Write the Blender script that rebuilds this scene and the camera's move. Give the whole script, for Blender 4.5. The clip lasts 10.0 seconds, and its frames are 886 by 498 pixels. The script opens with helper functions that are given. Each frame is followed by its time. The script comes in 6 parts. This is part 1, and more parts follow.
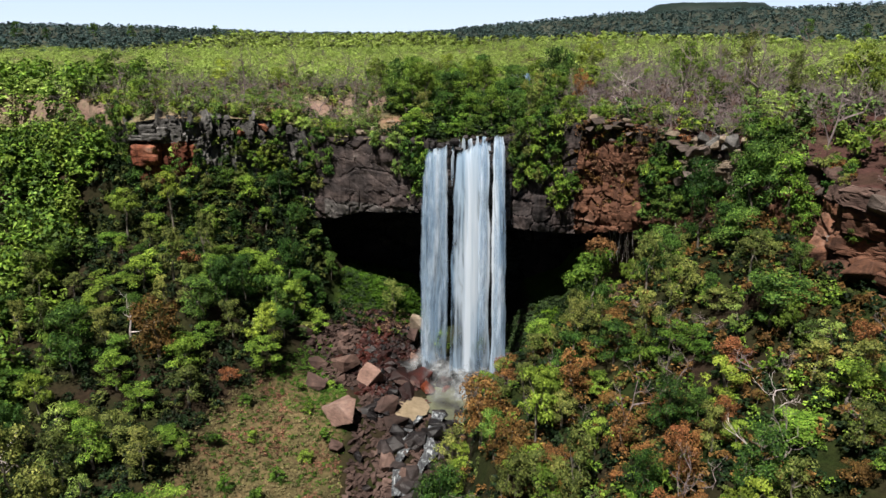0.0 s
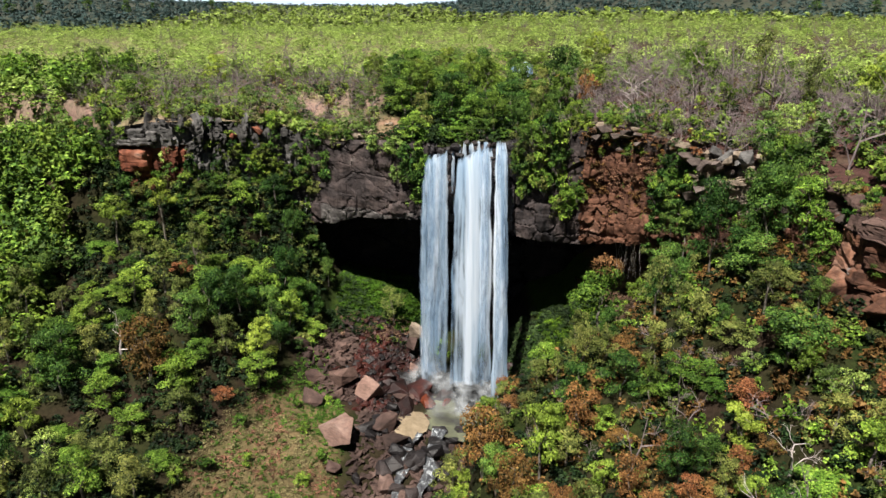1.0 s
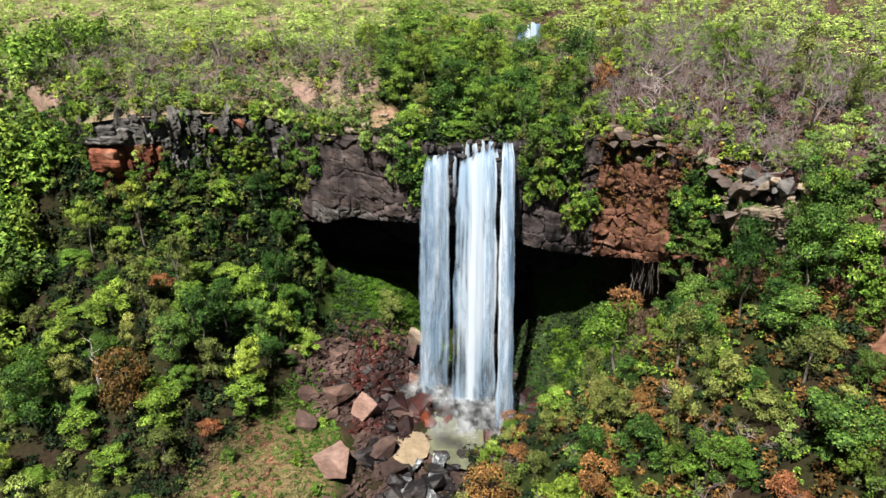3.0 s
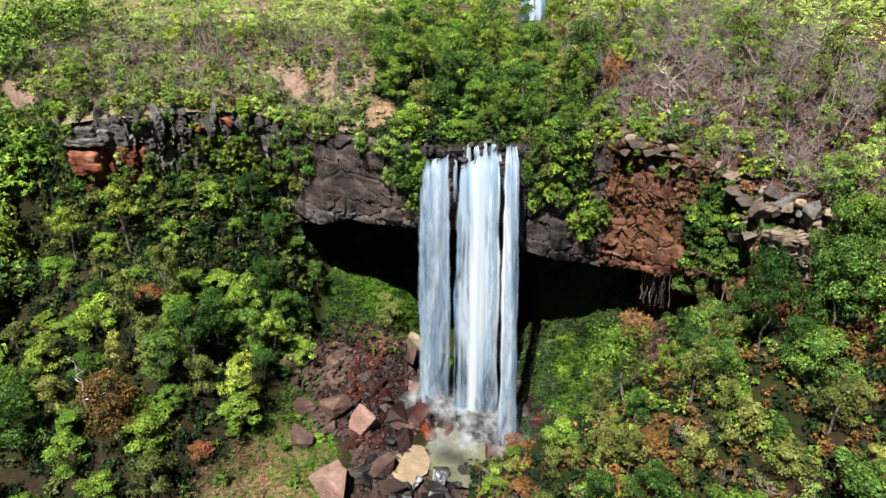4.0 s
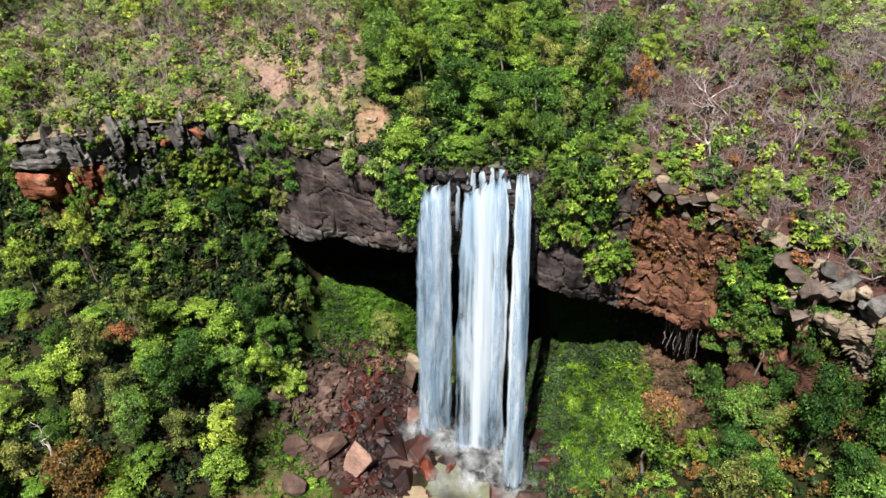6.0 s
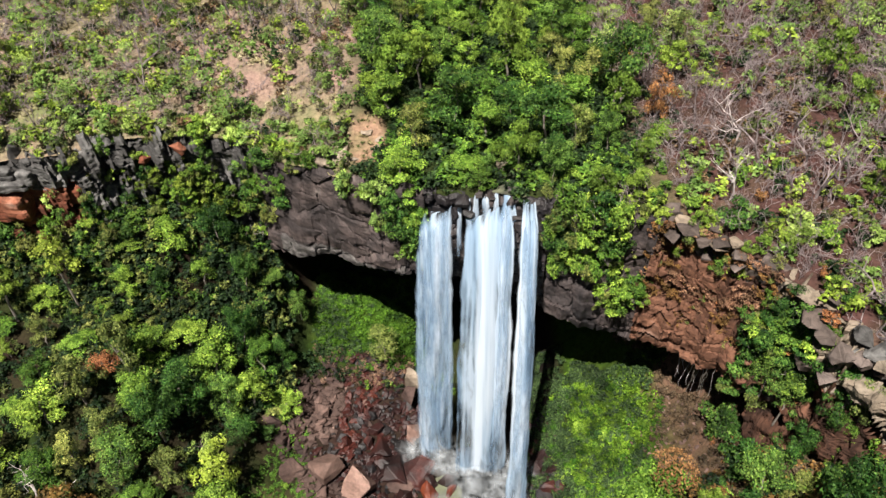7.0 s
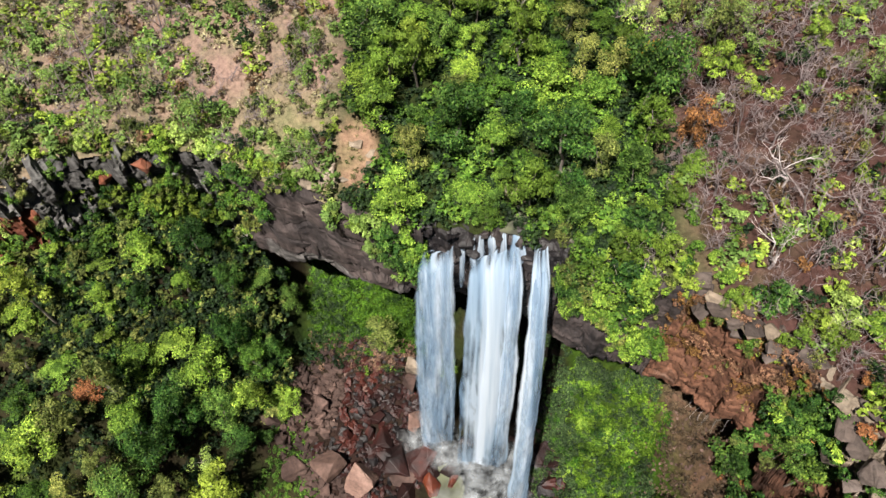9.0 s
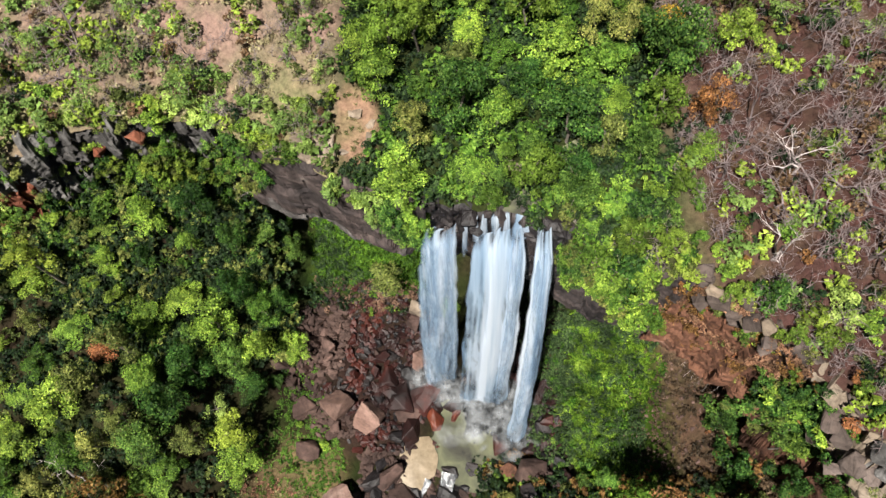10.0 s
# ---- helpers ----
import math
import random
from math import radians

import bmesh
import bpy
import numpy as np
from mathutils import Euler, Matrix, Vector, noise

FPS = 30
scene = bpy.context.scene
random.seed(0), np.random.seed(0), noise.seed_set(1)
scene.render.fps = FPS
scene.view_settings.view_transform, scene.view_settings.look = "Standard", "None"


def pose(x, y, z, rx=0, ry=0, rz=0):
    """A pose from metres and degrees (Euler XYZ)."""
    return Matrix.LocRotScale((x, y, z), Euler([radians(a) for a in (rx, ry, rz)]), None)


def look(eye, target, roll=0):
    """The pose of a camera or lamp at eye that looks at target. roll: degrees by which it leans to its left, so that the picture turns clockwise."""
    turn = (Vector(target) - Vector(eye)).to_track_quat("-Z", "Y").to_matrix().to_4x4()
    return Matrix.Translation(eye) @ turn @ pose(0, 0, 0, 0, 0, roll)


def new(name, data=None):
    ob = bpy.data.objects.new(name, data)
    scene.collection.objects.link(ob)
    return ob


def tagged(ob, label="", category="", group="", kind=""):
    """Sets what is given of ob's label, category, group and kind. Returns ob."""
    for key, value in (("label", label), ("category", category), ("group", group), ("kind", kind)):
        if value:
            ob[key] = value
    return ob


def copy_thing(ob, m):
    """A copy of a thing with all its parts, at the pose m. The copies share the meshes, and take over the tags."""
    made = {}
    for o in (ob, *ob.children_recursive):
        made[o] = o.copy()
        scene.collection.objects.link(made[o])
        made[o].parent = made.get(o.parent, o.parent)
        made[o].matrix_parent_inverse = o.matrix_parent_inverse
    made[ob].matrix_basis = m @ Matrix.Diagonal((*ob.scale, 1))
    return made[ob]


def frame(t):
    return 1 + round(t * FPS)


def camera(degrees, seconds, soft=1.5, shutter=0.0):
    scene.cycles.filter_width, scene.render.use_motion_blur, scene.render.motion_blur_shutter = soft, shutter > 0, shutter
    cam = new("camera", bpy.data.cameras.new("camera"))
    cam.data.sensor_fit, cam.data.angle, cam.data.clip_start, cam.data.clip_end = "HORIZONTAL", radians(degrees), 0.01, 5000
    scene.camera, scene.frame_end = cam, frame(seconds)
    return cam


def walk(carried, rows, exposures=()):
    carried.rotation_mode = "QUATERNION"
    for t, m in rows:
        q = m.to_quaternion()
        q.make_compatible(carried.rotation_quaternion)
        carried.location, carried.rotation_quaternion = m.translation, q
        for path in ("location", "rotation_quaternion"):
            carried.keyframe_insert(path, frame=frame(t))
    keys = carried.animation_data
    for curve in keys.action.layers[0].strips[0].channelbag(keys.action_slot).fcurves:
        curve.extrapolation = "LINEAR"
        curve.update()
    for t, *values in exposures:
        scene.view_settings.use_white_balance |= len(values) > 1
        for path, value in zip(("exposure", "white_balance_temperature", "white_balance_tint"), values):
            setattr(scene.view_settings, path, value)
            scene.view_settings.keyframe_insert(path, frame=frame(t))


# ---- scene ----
cam = camera(64.6, 10.0)
METRES, EYE, TILT, LEAN, TURN = 100.0, 55.0, -17.0, 0.0, 0.0
ROWS = [
    (0.0, 0.0, 0.0, 0.0, -0.0, 0.0, -0.0),
    (0.5, 0.0006, 0.0175, 0.0282, 0.04, -1.09, 0.01),
    (1.0, 0.0008, 0.0374, 0.0581, 0.05, -2.2, 0.03),
    (1.5, 0.0003, 0.0584, 0.0866, 0.05, -3.36, 0.04),
    (2.0, 0.0004, 0.0813, 0.1158, 0.06, -4.98, 0.08),
    (2.5, 0.0002, 0.1062, 0.146, 0.06, -6.62, 0.12),
    (4.0, 0.0017, 0.195, 0.243, 0.13, -11.99, 0.36),
    (4.5, 0.0011, 0.2282, 0.2773, 0.09, -14.06, 0.4),
    (5.0, 0.0014, 0.2637, 0.3125, 0.11, -16.33, 0.45),
    (5.5, 0.0015, 0.3038, 0.3499, 0.1, -18.58, 0.49),
    (7.0, 0.0015, 0.4366, 0.4646, 0.06, -25.74, 0.57),
    (7.5, 0.0011, 0.4855, 0.5046, 0.01, -29.62, 0.62),
    (8.0, 0.0015, 0.5339, 0.5439, -0.01, -33.39, 0.67),
    (8.5, 0.0019, 0.5822, 0.5829, -0.03, -37.12, 0.74),
    (9.0, 0.002, 0.6285, 0.6219, -0.1, -40.94, 0.8),
    (9.5, 0.0018, 0.6729, 0.6607, -0.18, -45.26, 0.88),
    (10.0, 0.002, 0.7102, 0.6977, -0.19, -52.03, 1.04),
]
walk(cam, [(t, pose(0, 0, EYE, TILT, LEAN, TURN) @ pose(METRES * x, METRES * y, METRES * z, 90 + pitch, roll, yaw)) for t, x, y, z, yaw, pitch, roll in ROWS],
     exposures=((0.0, 0.85), (1.5, 1.28), (2.5, 1.36), (5.5, 1.36), (8.0, 1.29), (10.0, 1.13)))

# ---- sky and sun ----
SUN_DIR = Vector((-0.23, -0.41, 1.0)).normalized()      # towards the sun
world = bpy.data.worlds.new("world")
scene.world = world
world.use_nodes = True
wn = world.node_tree
wn.nodes.clear()
sky = wn.nodes.new("ShaderNodeTexSky")
sky.sky_type, sky.sun_disc = "NISHITA", False
sky.sun_elevation = math.asin(SUN_DIR.z)
sky.sun_rotation = math.atan2(SUN_DIR.x, SUN_DIR.y)
sky.air_density, sky.dust_density, sky.ozone_density = 1.0, 0.8, 1.0
bg = wn.nodes.new("ShaderNodeBackground")
bg.inputs["Strength"].default_value = 0.009
wo = wn.nodes.new("ShaderNodeOutputWorld")
wn.links.new(sky.outputs[0], bg.inputs[0])
wn.links.new(bg.outputs[0], wo.inputs[0])
sun = new("sun", bpy.data.lights.new("sun", "SUN"))
sun.data.energy, sun.data.angle, sun.data.color = 5.0, radians(0.6), (1.0, 0.955, 0.88)
sun.matrix_world = look(SUN_DIR * 100, (0, 0, 0))


# ---- materials ----
def mat_base(name):
    m = bpy.data.materials.new(name)
    m.use_nodes = True
    nt = m.node_tree
    nt.nodes.clear()
    return m, nt, nt.nodes.new("ShaderNodeOutputMaterial")


def nd(nt, kind, **props):
    n = nt.nodes.new(kind)
    for k, v in props.items():
        if k == "op":
            n.operation = v
        elif k == "blend":
            n.data_type, n.blend_type = "RGBA", v
        elif k == "attr":
            n.attribute_name = v
    return n


def ramp(nt, src, stops):
    r = nt.nodes.new("ShaderNodeValToRGB")
    e = r.color_ramp.elements
    while len(e) < len(stops):
        e.new(0.5)
    for el, (p, c) in zip(e, stops):
        el.position, el.color = p, (*c, 1) if len(c) == 3 else c
    nt.links.new(src, r.inputs[0])
    return r.outputs[0]


def tex(nt, coord, kind, scale, detail=4.0, stretch=(1, 1, 1), rough=0.55, dist=0.0):
    mp = nt.nodes.new("ShaderNodeMapping")
    mp.inputs["Scale"].default_value = stretch
    nt.links.new(coord, mp.inputs[0])
    if kind == "noise":
        n = nt.nodes.new("ShaderNodeTexNoise")
        n.inputs["Detail"].default_value, n.inputs["Roughness"].default_value = detail, rough
        n.inputs["Distortion"].default_value = dist
    else:
        n = nt.nodes.new("ShaderNodeTexVoronoi")
        n.feature = "DISTANCE_TO_EDGE" if kind == "cracks" else "F1"
    n.inputs["Scale"].default_value = scale
    nt.links.new(mp.outputs[0], n.inputs["Vector"])
    return n.outputs["Fac"] if kind == "noise" else n.outputs["Distance"]


def mix(nt, fac, a, b, blend="MIX"):
    m = nd(nt, "ShaderNodeMix", blend=blend)
    for sock, v in ((m.inputs[0], fac), (m.inputs[6], a), (m.inputs[7], b)):
        if isinstance(v, (int, float)):
            sock.default_value = v
        elif isinstance(v, tuple):
            sock.default_value = (*v, 1)
        else:
            nt.links.new(v, sock)
    return m.outputs[2]


def surface(nt, out, colour, rough=0.8, bump=None, strength=0.5, dist=0.1, spec=0.3):
    p = nt.nodes.new("ShaderNodeBsdfPrincipled")
    if isinstance(colour, tuple):
        p.inputs["Base Color"].default_value = (*colour, 1)
    else:
        nt.links.new(colour, p.inputs["Base Color"])
    if isinstance(rough, float):
        p.inputs["Roughness"].default_value = rough
    else:
        nt.links.new(rough, p.inputs["Roughness"])
    p.inputs["Specular IOR Level"].default_value = spec
    if bump is not None:
        b = nt.nodes.new("ShaderNodeBump")
        b.inputs["Strength"].default_value, b.inputs["Distance"].default_value = strength, dist
        nt.links.new(bump, b.inputs["Height"])
        nt.links.new(b.outputs[0], p.inputs["Normal"])
    nt.links.new(p.outputs[0], out.inputs[0])
    return p


def leaf_material(name, dark, mid, light, through_light=0.22, clump_shade=0.78):
    """Foliage: varied leaf by leaf and plant by plant, with light and shade of clumps painted in."""
    m, nt, out = mat_base(name)
    dark, light = tuple(0.62 * a + 0.12 * b for a, b in zip(dark, mid)), tuple(0.90 * a for a in light)
    mid = tuple(0.84 * a for a in mid)
    geo, info = nt.nodes.new("ShaderNodeNewGeometry"), nt.nodes.new("ShaderNodeObjectInfo")
    c = ramp(nt, geo.outputs["Random Per Island"], [(0.0, dark), (0.55, mid), (1.0, light)])
    hsv = nt.nodes.new("ShaderNodeHueSaturation")
    h = nt.nodes.new("ShaderNodeMapRange")
    h.inputs["To Min"].default_value, h.inputs["To Max"].default_value = 0.520, 0.482
    v = nt.nodes.new("ShaderNodeMapRange")
    v.inputs["To Min"].default_value, v.inputs["To Max"].default_value = 0.58, 1.36
    patch = tex(nt, geo.outputs["Position"], "noise", 0.13, 2.0)
    pr = nt.nodes.new("ShaderNodeMapRange")
    pr.inputs["From Min"].default_value, pr.inputs["From Max"].default_value = 0.3, 0.7
    pr.inputs["To Min"].default_value, pr.inputs["To Max"].default_value = 0.60, 1.5
    nt.links.new(patch, pr.inputs[0])
    # Noise darkens and lightens clumps, painting shaded gaps and lit tufts into the colour.
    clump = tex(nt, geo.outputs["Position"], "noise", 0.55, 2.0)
    c = mix(nt, clump_shade, c, ramp(nt, clump, [(0.34, (0.30, 0.36, 0.32)), (0.50, (0.95, 0.95, 0.95)), (0.66, (1.42, 1.42, 1.38))]), "MULTIPLY")
    nt.links.new(info.outputs["Random"], h.inputs[0])
    nt.links.new(info.outputs["Random"], v.inputs[0])
    mul = nd(nt, "ShaderNodeMath", op="MULTIPLY")
    nt.links.new(v.outputs[0], mul.inputs[0])
    nt.links.new(pr.outputs[0], mul.inputs[1])
    nt.links.new(h.outputs[0], hsv.inputs["Hue"])
    nt.links.new(mul.outputs[0], hsv.inputs["Value"])
    nt.links.new(c, hsv.inputs["Color"])
    hsv.inputs["Saturation"].default_value = 1.02
    p = surface(nt, out, hsv.outputs[0], 0.6, spec=0.12)
    t = nt.nodes.new("ShaderNodeBsdfTranslucent")
    nt.links.new(hsv.outputs[0], t.inputs[0])
    ms = nt.nodes.new("ShaderNodeMixShader")
    ms.inputs[0].default_value = 0.35 * through_light
    nt.links.new(p.outputs[0], ms.inputs[1])
    nt.links.new(t.outputs[0], ms.inputs[2])
    nt.links.new(ms.outputs[0], out.inputs[0])
    return m


LEAF_DARK = leaf_material("dark_leaves", (0.011, 0.030, 0.008), (0.046, 0.108, 0.019), (0.140, 0.228, 0.046), clump_shade=0.9)
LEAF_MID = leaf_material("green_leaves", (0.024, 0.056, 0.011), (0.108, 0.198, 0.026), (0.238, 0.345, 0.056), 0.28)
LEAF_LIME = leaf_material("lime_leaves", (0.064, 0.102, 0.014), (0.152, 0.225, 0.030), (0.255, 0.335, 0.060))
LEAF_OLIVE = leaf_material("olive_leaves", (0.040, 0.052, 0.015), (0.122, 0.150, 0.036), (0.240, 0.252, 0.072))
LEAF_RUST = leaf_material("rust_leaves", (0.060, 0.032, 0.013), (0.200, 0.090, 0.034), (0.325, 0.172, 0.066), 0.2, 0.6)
# Pale tableland foliage, brightened further so its colour carries some haze.
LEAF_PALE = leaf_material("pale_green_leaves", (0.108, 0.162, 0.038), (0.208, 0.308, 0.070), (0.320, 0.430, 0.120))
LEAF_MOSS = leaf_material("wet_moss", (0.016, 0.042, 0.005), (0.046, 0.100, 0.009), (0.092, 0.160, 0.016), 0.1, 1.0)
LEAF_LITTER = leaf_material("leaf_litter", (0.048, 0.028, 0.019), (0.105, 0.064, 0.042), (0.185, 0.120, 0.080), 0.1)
# Lifted brighter and evener to paint haze over the far yellow-green wood.
LEAF_FAR_HAZE = leaf_material("far_yellow_green_leaves", (0.195, 0.275, 0.060), (0.240, 0.325, 0.075), (0.285, 0.372, 0.100), 0.35, 0.3)
# Near-black greens paint shade under the crowns; the darkest herbs share them.
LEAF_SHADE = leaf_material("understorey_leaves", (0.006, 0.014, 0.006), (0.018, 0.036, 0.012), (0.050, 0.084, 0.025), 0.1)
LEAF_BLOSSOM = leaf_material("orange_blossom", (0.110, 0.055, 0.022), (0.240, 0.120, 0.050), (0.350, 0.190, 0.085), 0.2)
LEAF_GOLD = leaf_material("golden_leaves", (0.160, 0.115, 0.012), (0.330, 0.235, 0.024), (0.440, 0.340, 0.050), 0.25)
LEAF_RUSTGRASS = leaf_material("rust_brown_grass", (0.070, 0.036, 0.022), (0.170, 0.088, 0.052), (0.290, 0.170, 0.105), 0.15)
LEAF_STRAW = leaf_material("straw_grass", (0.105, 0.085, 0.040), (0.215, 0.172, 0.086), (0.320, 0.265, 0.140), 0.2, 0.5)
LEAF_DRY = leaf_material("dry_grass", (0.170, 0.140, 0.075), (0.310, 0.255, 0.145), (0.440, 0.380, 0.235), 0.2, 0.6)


def bark_material(name, lo, hi):
    m, nt, out = mat_base(name)
    geo = nt.nodes.new("ShaderNodeNewGeometry")
    n = tex(nt, geo.outputs["Position"], "noise", 2.2, 5.0, (1, 1, 0.35))
    surface(nt, out, ramp(nt, n, [(0.3, lo), (0.7, hi)]), 0.85, n, 0.5, 0.03)
    return m


BARK = bark_material("bark", (0.06, 0.05, 0.04), (0.24, 0.21, 0.18))
BARK_PALE = bark_material("pale_dead_wood", (0.20, 0.16, 0.16), (0.55, 0.49, 0.47))
TWIG = bark_material("grey_twigs", (0.066, 0.050, 0.050), (0.250, 0.200, 0.198))


def rock_material(name, tones, wet=False, strata=1.0, cracks=0.22):
    """Sandstone: broad colour patches, bedding lines, lichen, cracks."""
    m, nt, out = mat_base(name)
    geo, info = nt.nodes.new("ShaderNodeNewGeometry"), nt.nodes.new("ShaderNodeObjectInfo")
    pos = geo.outputs["Position"]
    tones = [tuple(0.78 * a for a in c) for c in tones]
    big = tex(nt, pos, "noise", 0.16, 5.0, (1, 1, 1.4), 0.6, 0.6)
    c = ramp(nt, big, [(0.30, tones[0]), (0.47, tones[1]), (0.60, tones[2]), (0.75, tones[3])])
    fine = tex(nt, pos, "noise", 1.3, 8.0, (1, 1, 2.5), 0.7)
    c = mix(nt, 0.75, c, ramp(nt, fine, [(0.28, (0.32, 0.30, 0.29)), (0.5, (0.95, 0.95, 0.95)), (0.75, (1.5, 1.45, 1.4))]), "MULTIPLY")
    streak = tex(nt, pos, "noise", 0.8, 4.0, (1, 1, 0.10), 0.6)
    c = mix(nt, 0.6 * strata, c, ramp(nt, streak, [(0.36, (0.22, 0.21, 0.21)), (0.52, (1, 1, 1))]), "MULTIPLY")
    v = nt.nodes.new("ShaderNodeMapRange")
    v.inputs["To Min"].default_value, v.inputs["To Max"].default_value = 0.65, 1.3
    nt.links.new(info.outputs["Random"], v.inputs[0])
    hsv = nt.nodes.new("ShaderNodeHueSaturation")
    nt.links.new(v.outputs[0], hsv.inputs["Value"])
    nt.links.new(c, hsv.inputs["Color"])
    layers = tex(nt, pos, "noise", 0.9, 6.0, (0.5, 0.5, 3.0), 0.65)
    cr = tex(nt, pos, "cracks", 0.55, stretch=(1, 1, 1.6))
    crack = ramp(nt, cr, [(0.0, (0, 0, 0)), (0.06, (1, 1, 1))])
    h = mix(nt, cracks, layers, crack)
    h = mix(nt, 0.35, h, fine)
    surface(nt, out, hsv.outputs[0], 0.50 if wet else 0.85, h, 0.9 if wet else 0.7, 0.3, 0.3 if wet else 0.25)
    return m


ROCK_GREY = rock_material("grey_sandstone", ((0.014, 0.012, 0.013), (0.046, 0.036, 0.035), (0.078, 0.058, 0.054), (0.156, 0.134, 0.122)))
ROCK_RED = rock_material("red_sandstone", ((0.049, 0.025, 0.018), (0.137, 0.062, 0.038), (0.212, 0.097, 0.058), (0.282, 0.178, 0.137)))
ROCK_BROWN = rock_material("brown_boulder_rock", ((0.030, 0.018, 0.015), (0.082, 0.050, 0.042), (0.138, 0.086, 0.071), (0.225, 0.152, 0.128)), strata=0.4, cracks=0.12)
ROCK_ORANGE = rock_material("orange_red_sandstone", ((0.081, 0.027, 0.016), (0.189, 0.059, 0.031), (0.240, 0.092, 0.054), (0.288, 0.180, 0.135)), strata=1.0)
ROCK_PALE = rock_material("pale_grey_rock", ((0.047, 0.034, 0.029), (0.105, 0.080, 0.069), (0.160, 0.126, 0.112), (0.250, 0.218, 0.204)), strata=0.8, cracks=0.3)
ROCK_LICHEN = rock_material("lichen_grey_sandstone", ((0.032, 0.029, 0.028), (0.110, 0.104, 0.100), (0.225, 0.216, 0.208), (0.430, 0.420, 0.400)))
ROCK_SAND = rock_material("cream_sandstone", ((0.128, 0.096, 0.072), (0.256, 0.200, 0.148), (0.344, 0.280, 0.216), (0.448, 0.392, 0.320)), strata=0.35, cracks=0.3)
ROCK_SEEP = rock_material("lime_streaked_sandstone", ((0.020, 0.018, 0.018), (0.071, 0.063, 0.060), (0.177, 0.163, 0.156), (0.354, 0.340, 0.326)), strata=1.0)
# Near-black tones put the shade of the undercut into the rock colour.
ROCK_CAVE_SHADE = rock_material("sooty_damp_cave_rock", ((0.006, 0.005, 0.005), (0.012, 0.010, 0.010), (0.020, 0.016, 0.015), (0.034, 0.026, 0.022)), strata=0.5)
ROCK_PINK = rock_material("pink_boulder_rock", ((0.10, 0.060, 0.048), (0.18, 0.108, 0.086), (0.25, 0.155, 0.126), (0.32, 0.225, 0.190)), strata=0.2, cracks=0.1)
ROCK_WET = rock_material("wet_red_rock", ((0.010, 0.006, 0.006), (0.026, 0.009, 0.008), (0.060, 0.014, 0.010), (0.120, 0.032, 0.016)), True, 0.2, 0.1)
ROCK_EMBER = rock_material("wet_orange_red_rock", ((0.040, 0.009, 0.006), (0.110, 0.024, 0.011), (0.190, 0.044, 0.016), (0.26, 0.09, 0.03)), True, 0.1, 0.1)
ROCK_BLACK = rock_material("wet_dark_rock", ((0.008, 0.007, 0.008), (0.018, 0.015, 0.016), (0.036, 0.028, 0.027), (0.075, 0.058, 0.055)), True, 0.3, 0.2)


def ground_material(name):
    """Soil, litter and moss: the broad tint comes from the place, the grain from noise."""
    m, nt, out = mat_base(name)
    geo = nt.nodes.new("ShaderNodeNewGeometry")
    at = nd(nt, "ShaderNodeAttribute", attr="soil")
    pos = geo.outputs["Position"]
    fine = tex(nt, pos, "noise", 1.7, 8.0, rough=0.7)
    mid = tex(nt, pos, "noise", 0.35, 5.0)
    c = mix(nt, 0.8, at.outputs["Color"], ramp(nt, fine, [(0.3, (0.35, 0.33, 0.3)), (0.5, (0.95, 0.95, 0.95)), (0.72, (1.6, 1.55, 1.5))]), "MULTIPLY")
    c = mix(nt, 0.6, c, ramp(nt, mid, [(0.35, (0.6, 0.75, 0.5)), (0.6, (1.15, 1.0, 0.95))]), "MULTIPLY")
    surface(nt, out, c, 0.95, fine, 0.8, 0.25, 0.1)
    return m


SOIL = ground_material("soil_and_litter")


